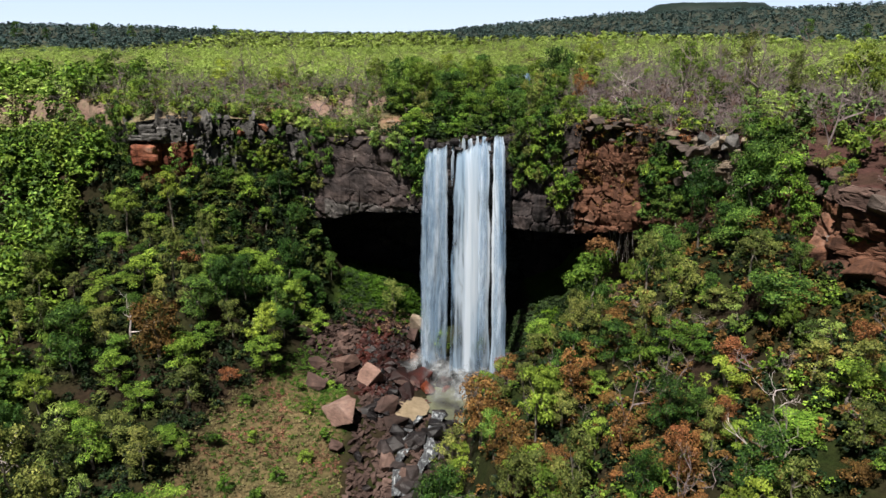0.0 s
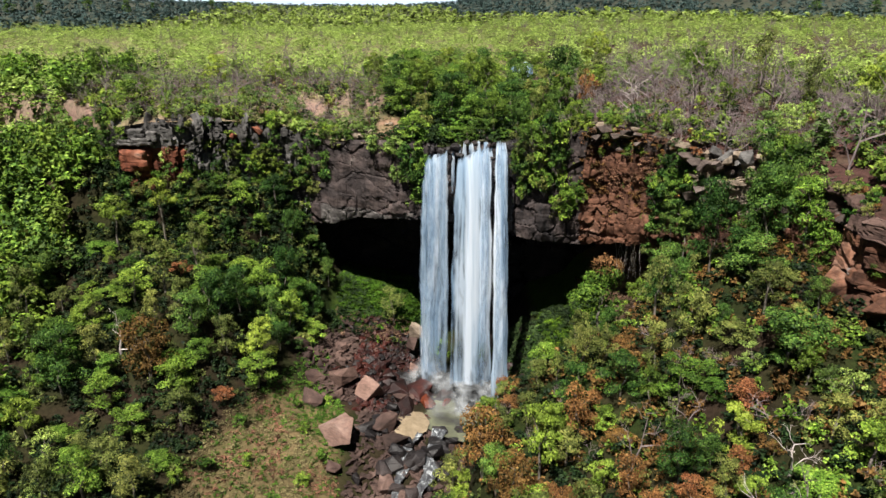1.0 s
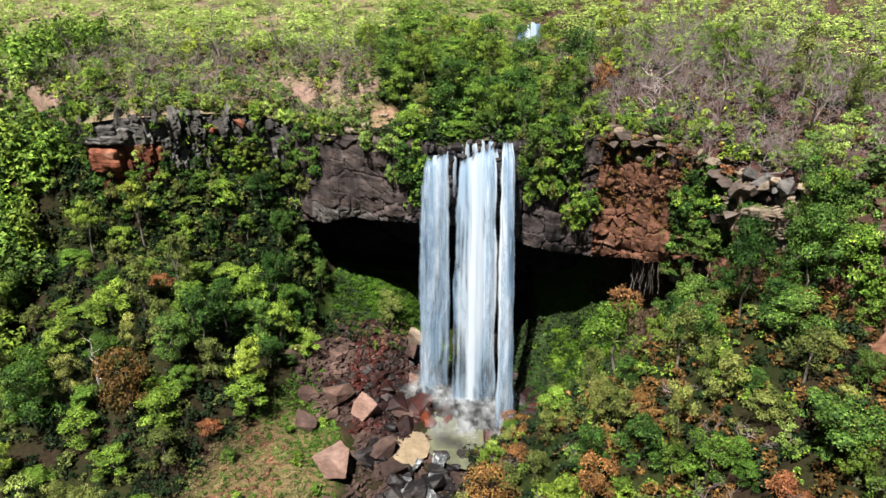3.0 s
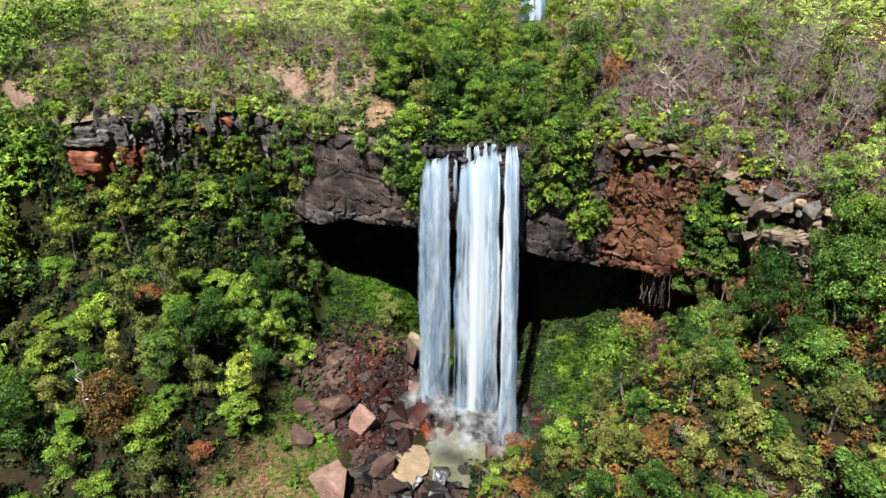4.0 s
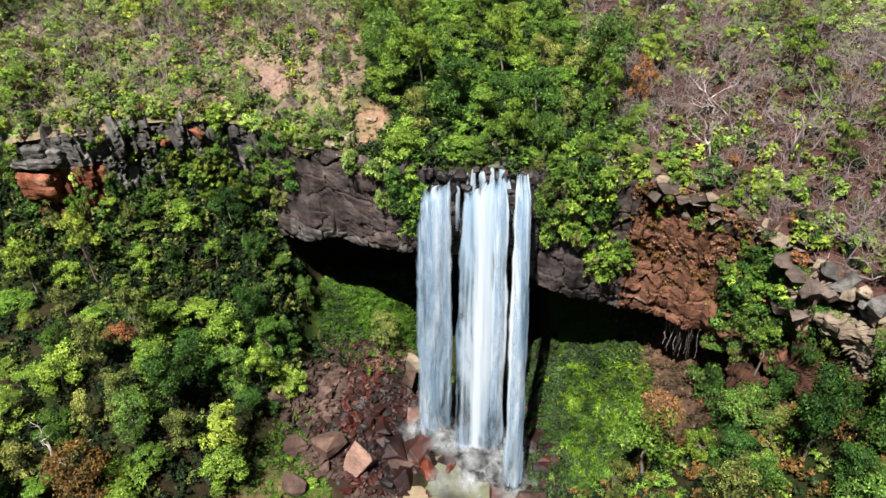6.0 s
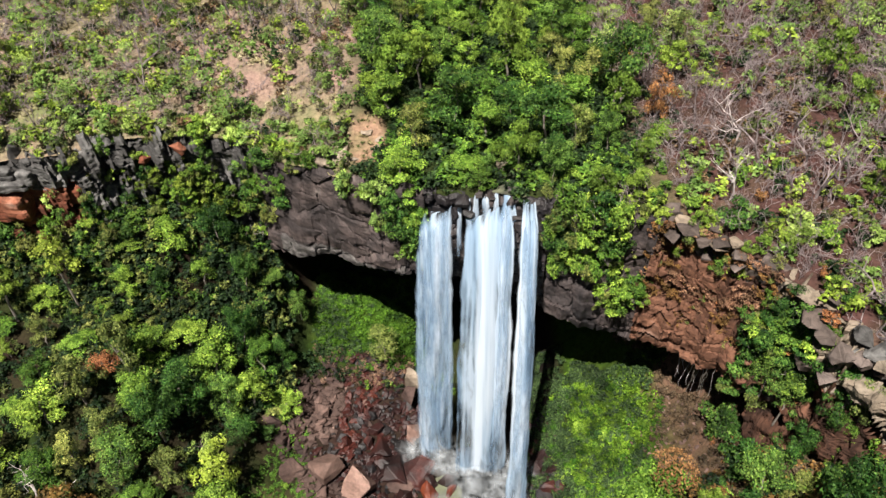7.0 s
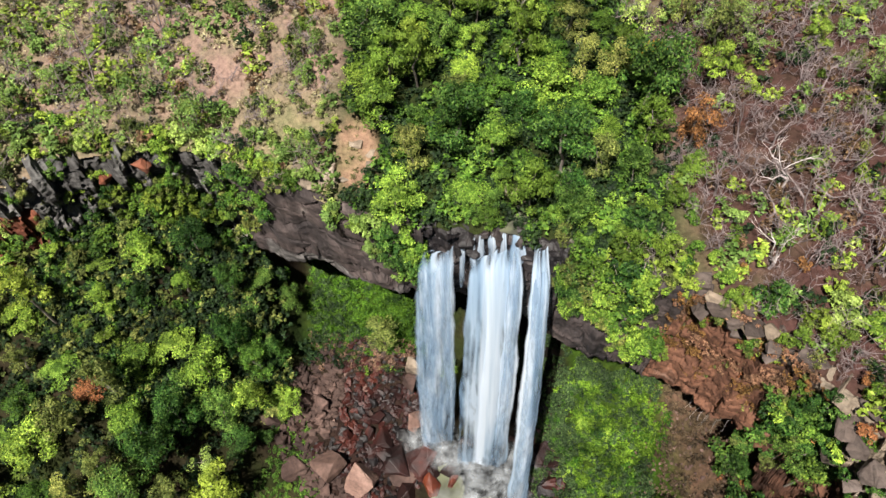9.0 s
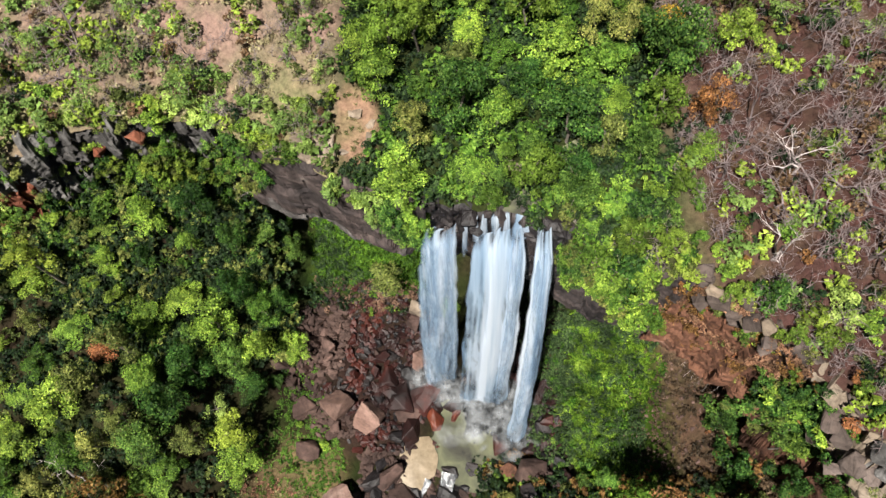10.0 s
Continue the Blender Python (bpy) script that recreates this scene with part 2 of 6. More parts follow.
def water_material(name, lo, hi, scale, stretch):
    """White falling water: upright streaks that thin out, torn at the sides, and let the rock through."""
    m, nt, out = mat_base(name)
    geo = nt.nodes.new("ShaderNodeNewGeometry")
    edge = nd(nt, "ShaderNodeAttribute", attr="cover")
    n1 = tex(nt, geo.outputs["Position"], "noise", scale, 4.0, stretch, 0.55, 0.2)
    n2 = tex(nt, geo.outputs["Position"], "noise", scale * 2.0, 4.0, (stretch[0], stretch[1], stretch[2] * 4.0), 0.65)
    n3 = tex(nt, geo.outputs["Position"], "noise", 0.9, 5.0, (1, 0, 0.16), 0.6, 0.6)
    body = ramp(nt, n1, [(0.36, (0.14, 0.23, 0.35)), (0.49, (0.33, 0.44, 0.57)), (0.66, (0.64, 0.71, 0.80))])
    df = nt.nodes.new("ShaderNodeBsdfDiffuse")
    nt.links.new(body, df.inputs[0])
    tl = nt.nodes.new("ShaderNodeBsdfTranslucent")
    nt.links.new(body, tl.inputs[0])
    m1 = nt.nodes.new("ShaderNodeMixShader")
    m1.inputs[0].default_value = 0.45
    nt.links.new(df.outputs[0], m1.inputs[1])
    nt.links.new(tl.outputs[0], m1.inputs[2])
    s1 = nd(nt, "ShaderNodeMath", op="MULTIPLY_ADD")
    nt.links.new(n2, s1.inputs[0])
    s1.inputs[1].default_value = 0.46
    nt.links.new(n1, s1.inputs[2])
    s2 = nd(nt, "ShaderNodeMath", op="MULTIPLY_ADD")
    nt.links.new(n3, s2.inputs[0])
    s2.inputs[1].default_value = 0.9
    nt.links.new(s1.outputs[0], s2.inputs[2])
    s3 = nd(nt, "ShaderNodeMath", op="ADD")
    nt.links.new(s2.outputs[0], s3.inputs[0])
    nt.links.new(edge.outputs["Fac"], s3.inputs[1])
    a = nt.nodes.new("ShaderNodeMapRange")
    a.inputs["From Min"].default_value, a.inputs["From Max"].default_value = lo, hi
    nt.links.new(s3.outputs[0], a.inputs[0])
    tr = nt.nodes.new("ShaderNodeBsdfTransparent")
    m2 = nt.nodes.new("ShaderNodeMixShader")
    nt.links.new(a.outputs[0], m2.inputs[0])
    nt.links.new(tr.outputs[0], m2.inputs[1])
    nt.links.new(m1.outputs[0], m2.inputs[2])
    nt.links.new(m2.outputs[0], out.inputs[0])
    return m


FALL = water_material("falling_water", 0.74, 1.14, 0.42, (1, 0.0, 0.05))
FALL_THIN = water_material("thin_falling_water", 0.94, 1.45, 0.75, (1, 0.0, 0.09))


def pool_material():
    m, nt, out = mat_base("pool_water")
    geo = nt.nodes.new("ShaderNodeNewGeometry")
    n = tex(nt, geo.outputs["Position"], "noise", 0.28, 5.0, dist=0.8)
    f = tex(nt, geo.outputs["Position"], "noise", 1.4, 8.0, rough=0.65, dist=1.0)
    c = ramp(nt, n, [(0.32, (0.035, 0.033, 0.030)), (0.52, (0.085, 0.088, 0.058)), (0.70, (0.14, 0.145, 0.085))])
    c = mix(nt, ramp(nt, f, [(0.68, (0, 0, 0)), (0.86, (1, 1, 1))]), c, (0.48, 0.50, 0.52))
    surface(nt, out, c, 0.12, f, 0.35, 0.06, 0.5)
    return m


def rapids_material():
    m, nt, out = mat_base("rapids_water")
    geo = nt.nodes.new("ShaderNodeNewGeometry")
    f = tex(nt, geo.outputs["Position"], "noise", 1.7, 8.0, (1, 0.6, 1), 0.65, 1.2)
    c = ramp(nt, f, [(0.40, (0.030, 0.030, 0.034)), (0.54, (0.085, 0.09, 0.095)), (0.68, (0.46, 0.48, 0.50))])
    surface(nt, out, c, 0.2, f, 0.6, 0.15, 0.5)
    return m


# Bluish grey-green puts the haze of distance into the leaf colour.
FAR_LEAF_HAZE = leaf_material("far_dark_leaves", (0.026, 0.046, 0.048), (0.038, 0.064, 0.064), (0.056, 0.086, 0.078), 0.1, 0.4)
HILL_LEAF = leaf_material("hill_woods", (0.010, 0.016, 0.014), (0.014, 0.022, 0.019), (0.020, 0.030, 0.024), 0.0)
POOL, RAPIDS = pool_material(), rapids_material()
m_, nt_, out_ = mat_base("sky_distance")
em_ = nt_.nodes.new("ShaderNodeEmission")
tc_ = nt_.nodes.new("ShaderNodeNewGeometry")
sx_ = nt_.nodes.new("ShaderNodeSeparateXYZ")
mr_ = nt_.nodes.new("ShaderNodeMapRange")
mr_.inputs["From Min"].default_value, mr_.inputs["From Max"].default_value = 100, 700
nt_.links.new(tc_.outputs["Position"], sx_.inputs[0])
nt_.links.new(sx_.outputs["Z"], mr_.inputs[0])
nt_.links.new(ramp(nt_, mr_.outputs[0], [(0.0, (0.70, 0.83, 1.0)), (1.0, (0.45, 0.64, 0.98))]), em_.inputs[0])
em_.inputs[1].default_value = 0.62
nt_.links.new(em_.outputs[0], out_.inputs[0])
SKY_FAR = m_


# ---- small mesh tools ----
def mesh_np(name, verts, faces, material, smooth=False):
    """A mesh from arrays: verts (n, 3), faces (m, 3 or 4)."""
    me = bpy.data.meshes.new(name)
    verts, faces = np.asarray(verts, dtype=np.float32), np.asarray(faces, dtype=np.int32)
    k = faces.shape[1]
    me.vertices.add(len(verts))
    me.vertices.foreach_set("co", verts.ravel())
    me.loops.add(faces.size)
    me.loops.foreach_set("vertex_index", faces.ravel())
    me.polygons.add(len(faces))
    me.polygons.foreach_set("loop_start", np.arange(0, faces.size, k, dtype=np.int32))
    me.polygons.foreach_set("use_smooth", np.full(len(faces), smooth))
    me.materials.append(material)
    me.update(calc_edges=True)
    return me


def grid_faces(nu, nv):
    i = np.arange(nu - 1)[:, None] * nv + np.arange(nv - 1)[None, :]
    return np.stack([i, i + 1, i + nv + 1, i + nv], -1).reshape(-1, 4)


def child(name, me, parent, label=""):
    ob = new(name, me)
    ob.parent = parent
    return tagged(ob, label)


def rng_of(seed):
    return np.random.default_rng(seed)


def fbm(p, scale, octaves=4):
    """Noise about 0, roughly -1 to 1."""
    return noise.fractal(Vector(p) * scale, 0.9, 2.1, octaves)


def vnoise(x, y, seed=0):
    """Smooth value noise on arrays, 0 to 1."""
    xi, yi = np.floor(x).astype(np.int64), np.floor(y).astype(np.int64)
    fx, fy = x - xi, y - yi
    fx, fy = fx * fx * (3 - 2 * fx), fy * fy * (3 - 2 * fy)

    def h(a, b):
        n = (a * 374761393 + b * 668265263 + seed * 974711) & 0x7fffffff
        n = ((n ^ (n >> 13)) * 1274126177) & 0x7fffffff
        return ((n ^ (n >> 16)) & 0xffff) / 65535.0
    return (h(xi, yi) * (1 - fx) + h(xi + 1, yi) * fx) * (1 - fy) + (h(xi, yi + 1) * (1 - fx) + h(xi + 1, yi + 1) * fx) * fy


def vfbm(x, y, scale, seed=0, octaves=4):
    out, amp, tot = 0.0, 1.0, 0.0
    for k in range(octaves):
        out = out + amp * (vnoise(x * scale * 2 ** k + 31.7 * k, y * scale * 2 ** k - 17.3 * k, seed + k) * 2 - 1)
        tot += amp
        amp *= 0.5
    return out / tot


def sstep(x, a, b):
    t = np.clip((x - a) / (b - a), 0, 1)
    return t * t * (3 - 2 * t)


# ---- the lie of the land ----
CX, CY = 0.0, 70.0                      # the gorge is laid out round this point
# rim of the gorge: x, y, height of the edge, height of the overhang's lower edge, depth of the undercut
RIM_LEFT = [(-20, -420, 36, 0, 0), (-150, -200, 36, 0, 0), (-190, -40, 36, 0, 0), (-180, 70, 35, 0, 0), (-120, 128, 34, 0, 0),
            (-84, 137, 35, 0, 0), (-68, 129.5, 37, 0, 0), (-59.5, 124.5, 38.5, 0, 0), (-53.2, 119.4, 41.2, 0, 0), (-48, 119.4, 42, 0, 0), (-42.5, 120.4, 42, 0, 0), (-39, 123.5, 41.6, 0, 0),
            (-31, 126.3, 41, 0, 0), (-25.5, 126, 40, 23, 0), (-20, 123.5, 38.6, 23, 8), (-14, 121.0, 38.3, 25, 14), (-7, 118, 38.5, 26, 17)]
RIM_RIGHT = [(0, 116.5, 38.4, 25.5, 18), (6, 115.6, 38.9, 25, 18), (10, 113.6, 39.3, 24.6, 18), (14, 111.5, 40.5, 24.4, 18), (18, 109, 42, 24.4, 18),
             (22, 107, 43, 25, 15), (27, 103.5, 43, 26.5, 11), (31.5, 98.5, 42.5, 27, 3), (35, 92, 42, 0, 0), (38.5, 82, 43, 0, 0), (41, 66, 41, 0, 0),
             (46, 45, 42, 0, 0), (60, 10, 42, 0, 0), (110, -60, 40, 0, 0), (130, -200, 38, 0, 0), (20, -420, 36, 0, 0)]
rim = np.array(RIM_LEFT + RIM_RIGHT, dtype=float)
rim_th = np.arctan2(rim[:, 0] - CX, rim[:, 1] - CY)
rim_r = np.hypot(rim[:, 0] - CX, rim[:, 1] - CY)


def rim_at(th):
    """Radius, edge height, overhang height, undercut at an azimuth."""
    r = np.interp(th, rim_th, rim_r)
    return r, np.interp(th, rim_th, rim[:, 2]), np.interp(th, rim_th, rim[:, 3]), np.interp(th, rim_th, rim[:, 4])


def rim_noise(th):
    w = th * 50
    return 1.3 * vfbm(w, w * 0 + 3.3, 0.16, 5, 3) + 0.7 * vfbm(w, w * 0 + 9.1, 0.7, 6, 3)


def gorge_z(x, y, rough=True):
    """Height of the gorge's ground."""
    x, y = np.asarray(x, float), np.asarray(y, float)
    xc = np.interp(y, [40, 75, 85, 98, 108, 125], [-8, -5.5, -3, 1.5, 3.5, 4])
    fl = np.interp(y, [-400, 0, 60, 75, 80, 86, 90, 98, 130], [-40, -16, -10, -6, -4, -1.6, -0.7, -0.6, 0.6])
    d = x - (xc + 4.5)
    near = sstep(y, 96, 84)
    steep = np.interp(d, [0, 5, 30, 60], [0, 11.5, 28, 40])
    soft = np.interp(d, [0, 5, 13, 26, 40], [0, 2.2, 7, 22, 30]) + np.clip((y - 105), 0, 6) * 0.8 * sstep(d, 2, 9)
    steep = steep + 5.5 * sstep(y, 90, 78) * sstep(d, 2, 9) + 3.0 * sstep(d, 26, 36)
    right = np.where(d > 0, near * steep + (1 - near) * soft, 0)
    e = (xc - 4) - x
    cap = np.interp(y, [40, 81, 105, 120, 140], [-3, 4.5, 18, 26, 30]) - np.clip(-x - 55, 0, 60) * 0.08
    lf = np.interp(e, [0, 19, 42, 80], [0, 5.0, 21, 24])
    lf = np.minimum(lf, np.maximum(cap - fl, 0.22 * np.clip(e, 0, 22)) + 0.03 * np.clip(e, 0, 400))
    mound = np.clip(y - 115.5, 0, 9) * 0.72 * sstep(-x, 0, 7)
    left = np.where(e > 0, lf, 0) + mound
    talus = 8.5 * sstep(y, 112.5, 122.5) * sstep(-x, 19.5, 25) * sstep(-x, 90, 60)
    z = fl + right + left + talus
    if rough:
        z = z + 0.9 * vfbm(x, y, 0.12, 11, 4) + 0.25 * vfbm(x, y, 0.7, 12, 3)
    return z


SKY_AZ = [-60, -31, -22, -12, -4, 0.7, 5, 9.4, 13.5, 19.6, 25.2, 31, 60]
SKY_EL = [0.7, 0.6, 0.42, 0.0, 0.0, 0.2, 0.6, 0.95, 1.3, 1.4, 1.55, 1.7, 1.7]


def plateau_z(x, y):
    """Height of the tableland, up to the far ridge."""
    x, y = np.asarray(x, float), np.asarray(y, float)
    th, r = np.arctan2(x - CX, y - CY), np.hypot(x - CX, y - CY)
    rr, ztop, _, _ = rim_at(th)
    out = r - rr
    table = 43.5 + 2.5 * sstep(x, 15, 50)
    valley = -4.5 * np.exp(-((x - (12 + (y - 115) * 0.1)) / 9.0) ** 2) * sstep(y, 108, 120) * sstep(y, 330, 150)
    z = ztop + (table + valley * 0.7 - ztop) * sstep(out, 0, 22)
    rho, az = np.hypot(x, y), np.degrees(np.arctan2(x, y))
    el = np.interp(az, SKY_AZ, SKY_EL)
    far = sstep(rho, 350, 1950) * (11 + 1950 * np.tan(np.radians(el))) * np.where(rho > 2000, np.exp(-(rho - 2000) / 2500), 1)
    z = z + far + 0.6 * vfbm(x, y, 0.06, 21, 4) * sstep(out, 0, 6) + 3.0 * vfbm(x, y, 0.006, 22, 3) * sstep(out, 120, 500)
    return z


def soil_gorge(x, y, z):
    n = vfbm(x, y, 0.15, 31, 4)[:, None]
    litter, moss, dry = np.array([0.030, 0.021, 0.014]), np.array([0.018, 0.034, 0.006]), np.array([0.17, 0.13, 0.07])
    c = litter + (moss - litter) * np.clip(0.35 + n, 0, 1)
    m = (sstep(x, 14.5, 17) * sstep(x, 29, 25) * sstep(y, 90, 97))[:, None]
    c = c + (np.array([0.035, 0.07, 0.006]) - c) * np.clip(m * (1.1 + 0.8 * n), 0, 1)
    m = (sstep(x, 24.5, 27) * sstep(y, 88, 94) * sstep(x, 34, 30))[:, None]
    c = c + (np.array([0.125, 0.078, 0.055]) - c) * np.clip(m * (0.9 + n), 0, 1)
    m = (sstep(y, 117.5, 120) * sstep(-x, 1, 4) * sstep(-x, 21, 17))[:, None]
    c = c + (np.array([0.035, 0.075, 0.007]) - c) * np.clip(m * (1 + n), 0, 1)
    m = (sstep(x - np.interp(y, [70, 77, 84, 92, 103, 110], [-35, -33, -31, -27, -22.5, -21.5]), -1, 2) * sstep(x, -13, -17) * sstep(y, 101, 95) * sstep(y, 66, 74))[:, None]
    c = c + (dry - c) * np.clip(m * (0.9 + n), 0, 1)
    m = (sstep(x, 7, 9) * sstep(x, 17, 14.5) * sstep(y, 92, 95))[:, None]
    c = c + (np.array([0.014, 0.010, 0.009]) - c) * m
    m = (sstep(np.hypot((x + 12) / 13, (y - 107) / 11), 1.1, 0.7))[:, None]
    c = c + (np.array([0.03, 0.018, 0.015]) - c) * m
    return c


def soil_plateau(x, y, z):
    n, n2 = vfbm(x, y, 0.08, 41, 4)[:, None], vfbm(x, y, 0.25, 42, 4)[:, None]
    pink, purple, green = np.array([0.260, 0.185, 0.155]), np.array([0.074, 0.039, 0.035]), np.array([0.20, 0.20, 0.10])
    c = pink + (green - pink) * np.clip(0.35 + 1.2 * n, 0, 1)
    m = sstep(x, 19, 25)[:, None] * np.clip(1.25 + n2, 0, 1)
    c = c + (purple - c) * m
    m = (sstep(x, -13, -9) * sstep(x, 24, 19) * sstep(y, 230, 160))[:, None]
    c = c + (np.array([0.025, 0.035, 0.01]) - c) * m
    m = sstep(np.hypot((x + 9.2) / 2.4, (y - 125.4) / 4.2), 1.15, 0.7)[:, None] * np.clip(1.0 + n2, 0, 1)
    c = c + (np.array([0.27, 0.180, 0.125]) - c) * m
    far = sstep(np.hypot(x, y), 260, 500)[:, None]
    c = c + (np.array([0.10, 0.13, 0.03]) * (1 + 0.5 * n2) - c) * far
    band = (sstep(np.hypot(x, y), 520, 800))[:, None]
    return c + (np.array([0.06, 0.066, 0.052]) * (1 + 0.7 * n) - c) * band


def ground_object(name, verts, faces, soil, label):
    me = mesh_np(name, verts, faces, SOIL, True)
    col = me.color_attributes.new("soil", "FLOAT_COLOR", "POINT")
    c = np.clip(0.76 * soil(verts[:, 0], verts[:, 1], verts[:, 2]), 0.006, 1)
    col.data.foreach_set("color", np.hstack([c, np.ones((len(c), 1))]).astype(np.float32).ravel())
    return tagged(new(name, me), label, "ground", kind="structure")


TH = np.concatenate([np.linspace(-math.pi, -1.35, 60, endpoint=False), np.linspace(-1.35, -0.86, 50, endpoint=False), np.linspace(-0.86, 0.98, 450, endpoint=False), np.linspace(0.98, 1.75, 90), np.linspace(1.75, math.pi, 50)[1:]])
RR, ZTOP, ZLOW, UNDER = rim_at(TH)
RR = RR + rim_noise(TH) * sstep(np.abs(TH), 2.4, 1.9)
DX, DY = np.sin(TH), np.cos(TH)

# tableland, from the rim to the horizon
steps = np.concatenate([np.linspace(0, 60, 36), 60 * np.geomspace(1.04, 75, 44)])
rad = RR[:, None] + steps[None, :]
px, py = CX + DX[:, None] * rad, CY + DY[:, None] * rad
pz = plateau_z(px.ravel(), py.ravel()).reshape(px.shape)
pz[:, 0] -= 0.5
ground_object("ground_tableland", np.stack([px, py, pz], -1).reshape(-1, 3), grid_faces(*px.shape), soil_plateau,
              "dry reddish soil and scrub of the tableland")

# gorge floor, running under the overhang
f = np.linspace(0.02, 1, 80)
rad = (RR + UNDER + 3.0)[:, None] * f[None, :]
gx, gy = CX + DX[:, None] * rad, CY + DY[:, None] * rad
gz = gorge_z(gx.ravel(), gy.ravel()).reshape(gx.shape)
gz = np.minimum(gz, (ZTOP - 3.0)[:, None] + 0 * gz)
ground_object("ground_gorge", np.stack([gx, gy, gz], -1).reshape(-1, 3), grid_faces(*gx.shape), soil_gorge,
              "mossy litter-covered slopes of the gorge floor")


def rim_pos(th):
    """Edge of the cliff as built."""
    return np.interp(th, TH, RR), np.interp(th, TH, ZTOP)


def blocks(u, v, su, sv, seed):
    """Cells of uneven size: a value of -1 to 1 for each, and how near its edge is."""
    u, v = u / su, v / sv
    iu, iv = np.floor(u).astype(np.int64), np.floor(v).astype(np.int64)
    d1, d2, val = np.full(u.shape, 9.0), np.full(u.shape, 9.0), np.zeros(u.shape)
    for a in (-1, 0, 1):
        for c in (-1, 0, 1):
            cu, cv = (iu + a).astype(float), (iv + c).astype(float)
            pu, pv = cu + 0.5 + 0.85 * (vnoise(cu, cv, seed) - 0.5), cv + 0.5 + 0.85 * (vnoise(cu, cv, seed + 1) - 0.5)
            d = np.maximum(np.abs(u - pu) * 0.9, np.abs(v - pv)) + 0.35 * np.hypot(u - pu, v - pv)
            near = d < d1
            d2 = np.where(near, d1, np.minimum(d2, d))
            val = np.where(near, vnoise(cu, cv, seed + 2) * 2 - 1, val)
            d1 = np.where(near, d, d1)
    return val, d2 - d1


# cliff, with its undercut
def cliff(name, sel, material, label, foot_rock=None, foot_z=0.0, span=(-999, 999), style="beds"):
    th, n = TH[sel], 180
    rows, inner = [], []
    for k in np.nonzero(sel)[0]:
        r, zt, zl, u = RR[k], ZTOP[k], ZLOW[k], UNDER[k]
        foot = float(gorge_z(CX + DX[k] * (r - 1.5), CY + DY[k] * (r - 1.5), False))
        if u > 0.3:
            back = float(gorge_z(CX + DX[k] * (r + u), CY + DY[k] * (r + u), False))
            pts = [(r + 2.2, zt - 0.9), (r + 0.6, zt - 0.1), (r - 0.3, zt - 0.6), (r - 0.7, zt - 4), (r - 0.4, (zt + zl) / 2), (r - 0.9, zl + 2.5), (r - 0.6, zl),
                   (r + 0.35 * u, zl - 0.2 + 0.1 * u), (r + u, zl - 3), (r + u + 0.5, back - 2)]
        else:
            low = min(foot, zt - 3)
            pts = [(r + 2.2, zt - 0.9), (r + 0.6, zt - 0.1), (r - 0.3, zt - 0.6), (r - 0.8, zt - 3), (r - 0.6, zt - 0.5 * (zt - low)), (r - 1.2, low + 0.15 * (zt - low)),
                   (r - 1.4, low - 1), (r - 1.4, low - 2), (r - 1.4, low - 3), (r - 1.3, low - 4)]
        p = np.array(pts)
        s = np.concatenate([[0], np.cumsum(np.hypot(*np.diff(p, axis=0).T) + 1e-4)])
        t = np.linspace(0, s[-1], n)
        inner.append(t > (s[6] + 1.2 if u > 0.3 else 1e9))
        rows.append(np.stack([np.interp(t, s, p[:, 0]), np.interp(t, s, p[:, 1])], -1))
    a = np.array(rows)                                  # columns x n x (r, z)
    arc = np.cumsum(np.concatenate([[0], np.hypot(np.diff(RR[sel] * DX[sel]), np.diff(RR[sel] * DY[sel]))]))[:, None] + 0 * a[:, :, 0]
    z = a[:, :, 1]
    # beds split by joints into blocks of many sizes that stand in and out
    bend = 0.9 * vfbm(arc, z, 0.12, 51, 3)
    bw, bh, mw, mh, b_out, m_out, split = {"beds": (6.0, 4.2, 3.0, 1.5, 1.2, 0.55, 0.7), "pillars": (1.25, 6.5, 0.7, 1.5, 1.0, 0.40, 1.0),
                                            "smooth": (9.0, 6.5, 4.0, 2.6, 0.55, 0.22, 0.40), "loose": (3.4, 2.6, 1.5, 1.0, 1.5, 0.5, 0.9), "wall": (4.6, 4.0, 2.0, 1.6, 0.7, 0.35, 0.5)}[style]
    big, edge1 = blocks(arc + 0.5 * bend, z + 0.5 * bend, bw, bh, 53)
    mid_, edge2 = blocks(arc - 0.4 * bend, z + 0.3 * bend, mw, mh, 63)
    bed = vnoise(arc * 0 + 0.5, np.floor(z / 1.3 + 0.35 * bend) + 0.5, 54) * 2 - 1
    hold = sstep(vfbm(arc, z, 0.09, 57, 3), -0.25, 0.35)
    push = b_out * big + (0.15 + m_out * hold) * mid_ + (0.10 if style != "beds" else 0.3) * bed - split * sstep(edge1, 0.09, 0.0) - (0.15 + 0.35 * hold) * sstep(edge2, 0.12, 0.0)
    push = push + 0.35 * vfbm(arc, z, 0.6, 55, 4) + 1.5 * vfbm(arc, z, 0.07, 56, 3)
    block = mid_
    fade = sstep(np.arange(n)[None, :] / n, 0.02, 0.08)
    rr2 = a[:, :, 0] - push * fade
    ragged = (1.5 if style == "pillars" else 0.35) * blocks(arc, 0 * z, 1.8, 1.0, 77)[0] * sstep(np.arange(n)[None, :] / n, 0.26, 0.08)
    v = np.stack([CX + DX[sel][:, None] * rr2, CY + DY[sel][:, None] * rr2, z + 0.2 * block * fade + ragged], -1)
    me = mesh_np(name, v.reshape(-1, 3), grid_faces(len(th), n), material)
    f, flat = grid_faces(len(th), n), v.reshape(-1, 3)
    slot = np.zeros(len(f), np.int32)
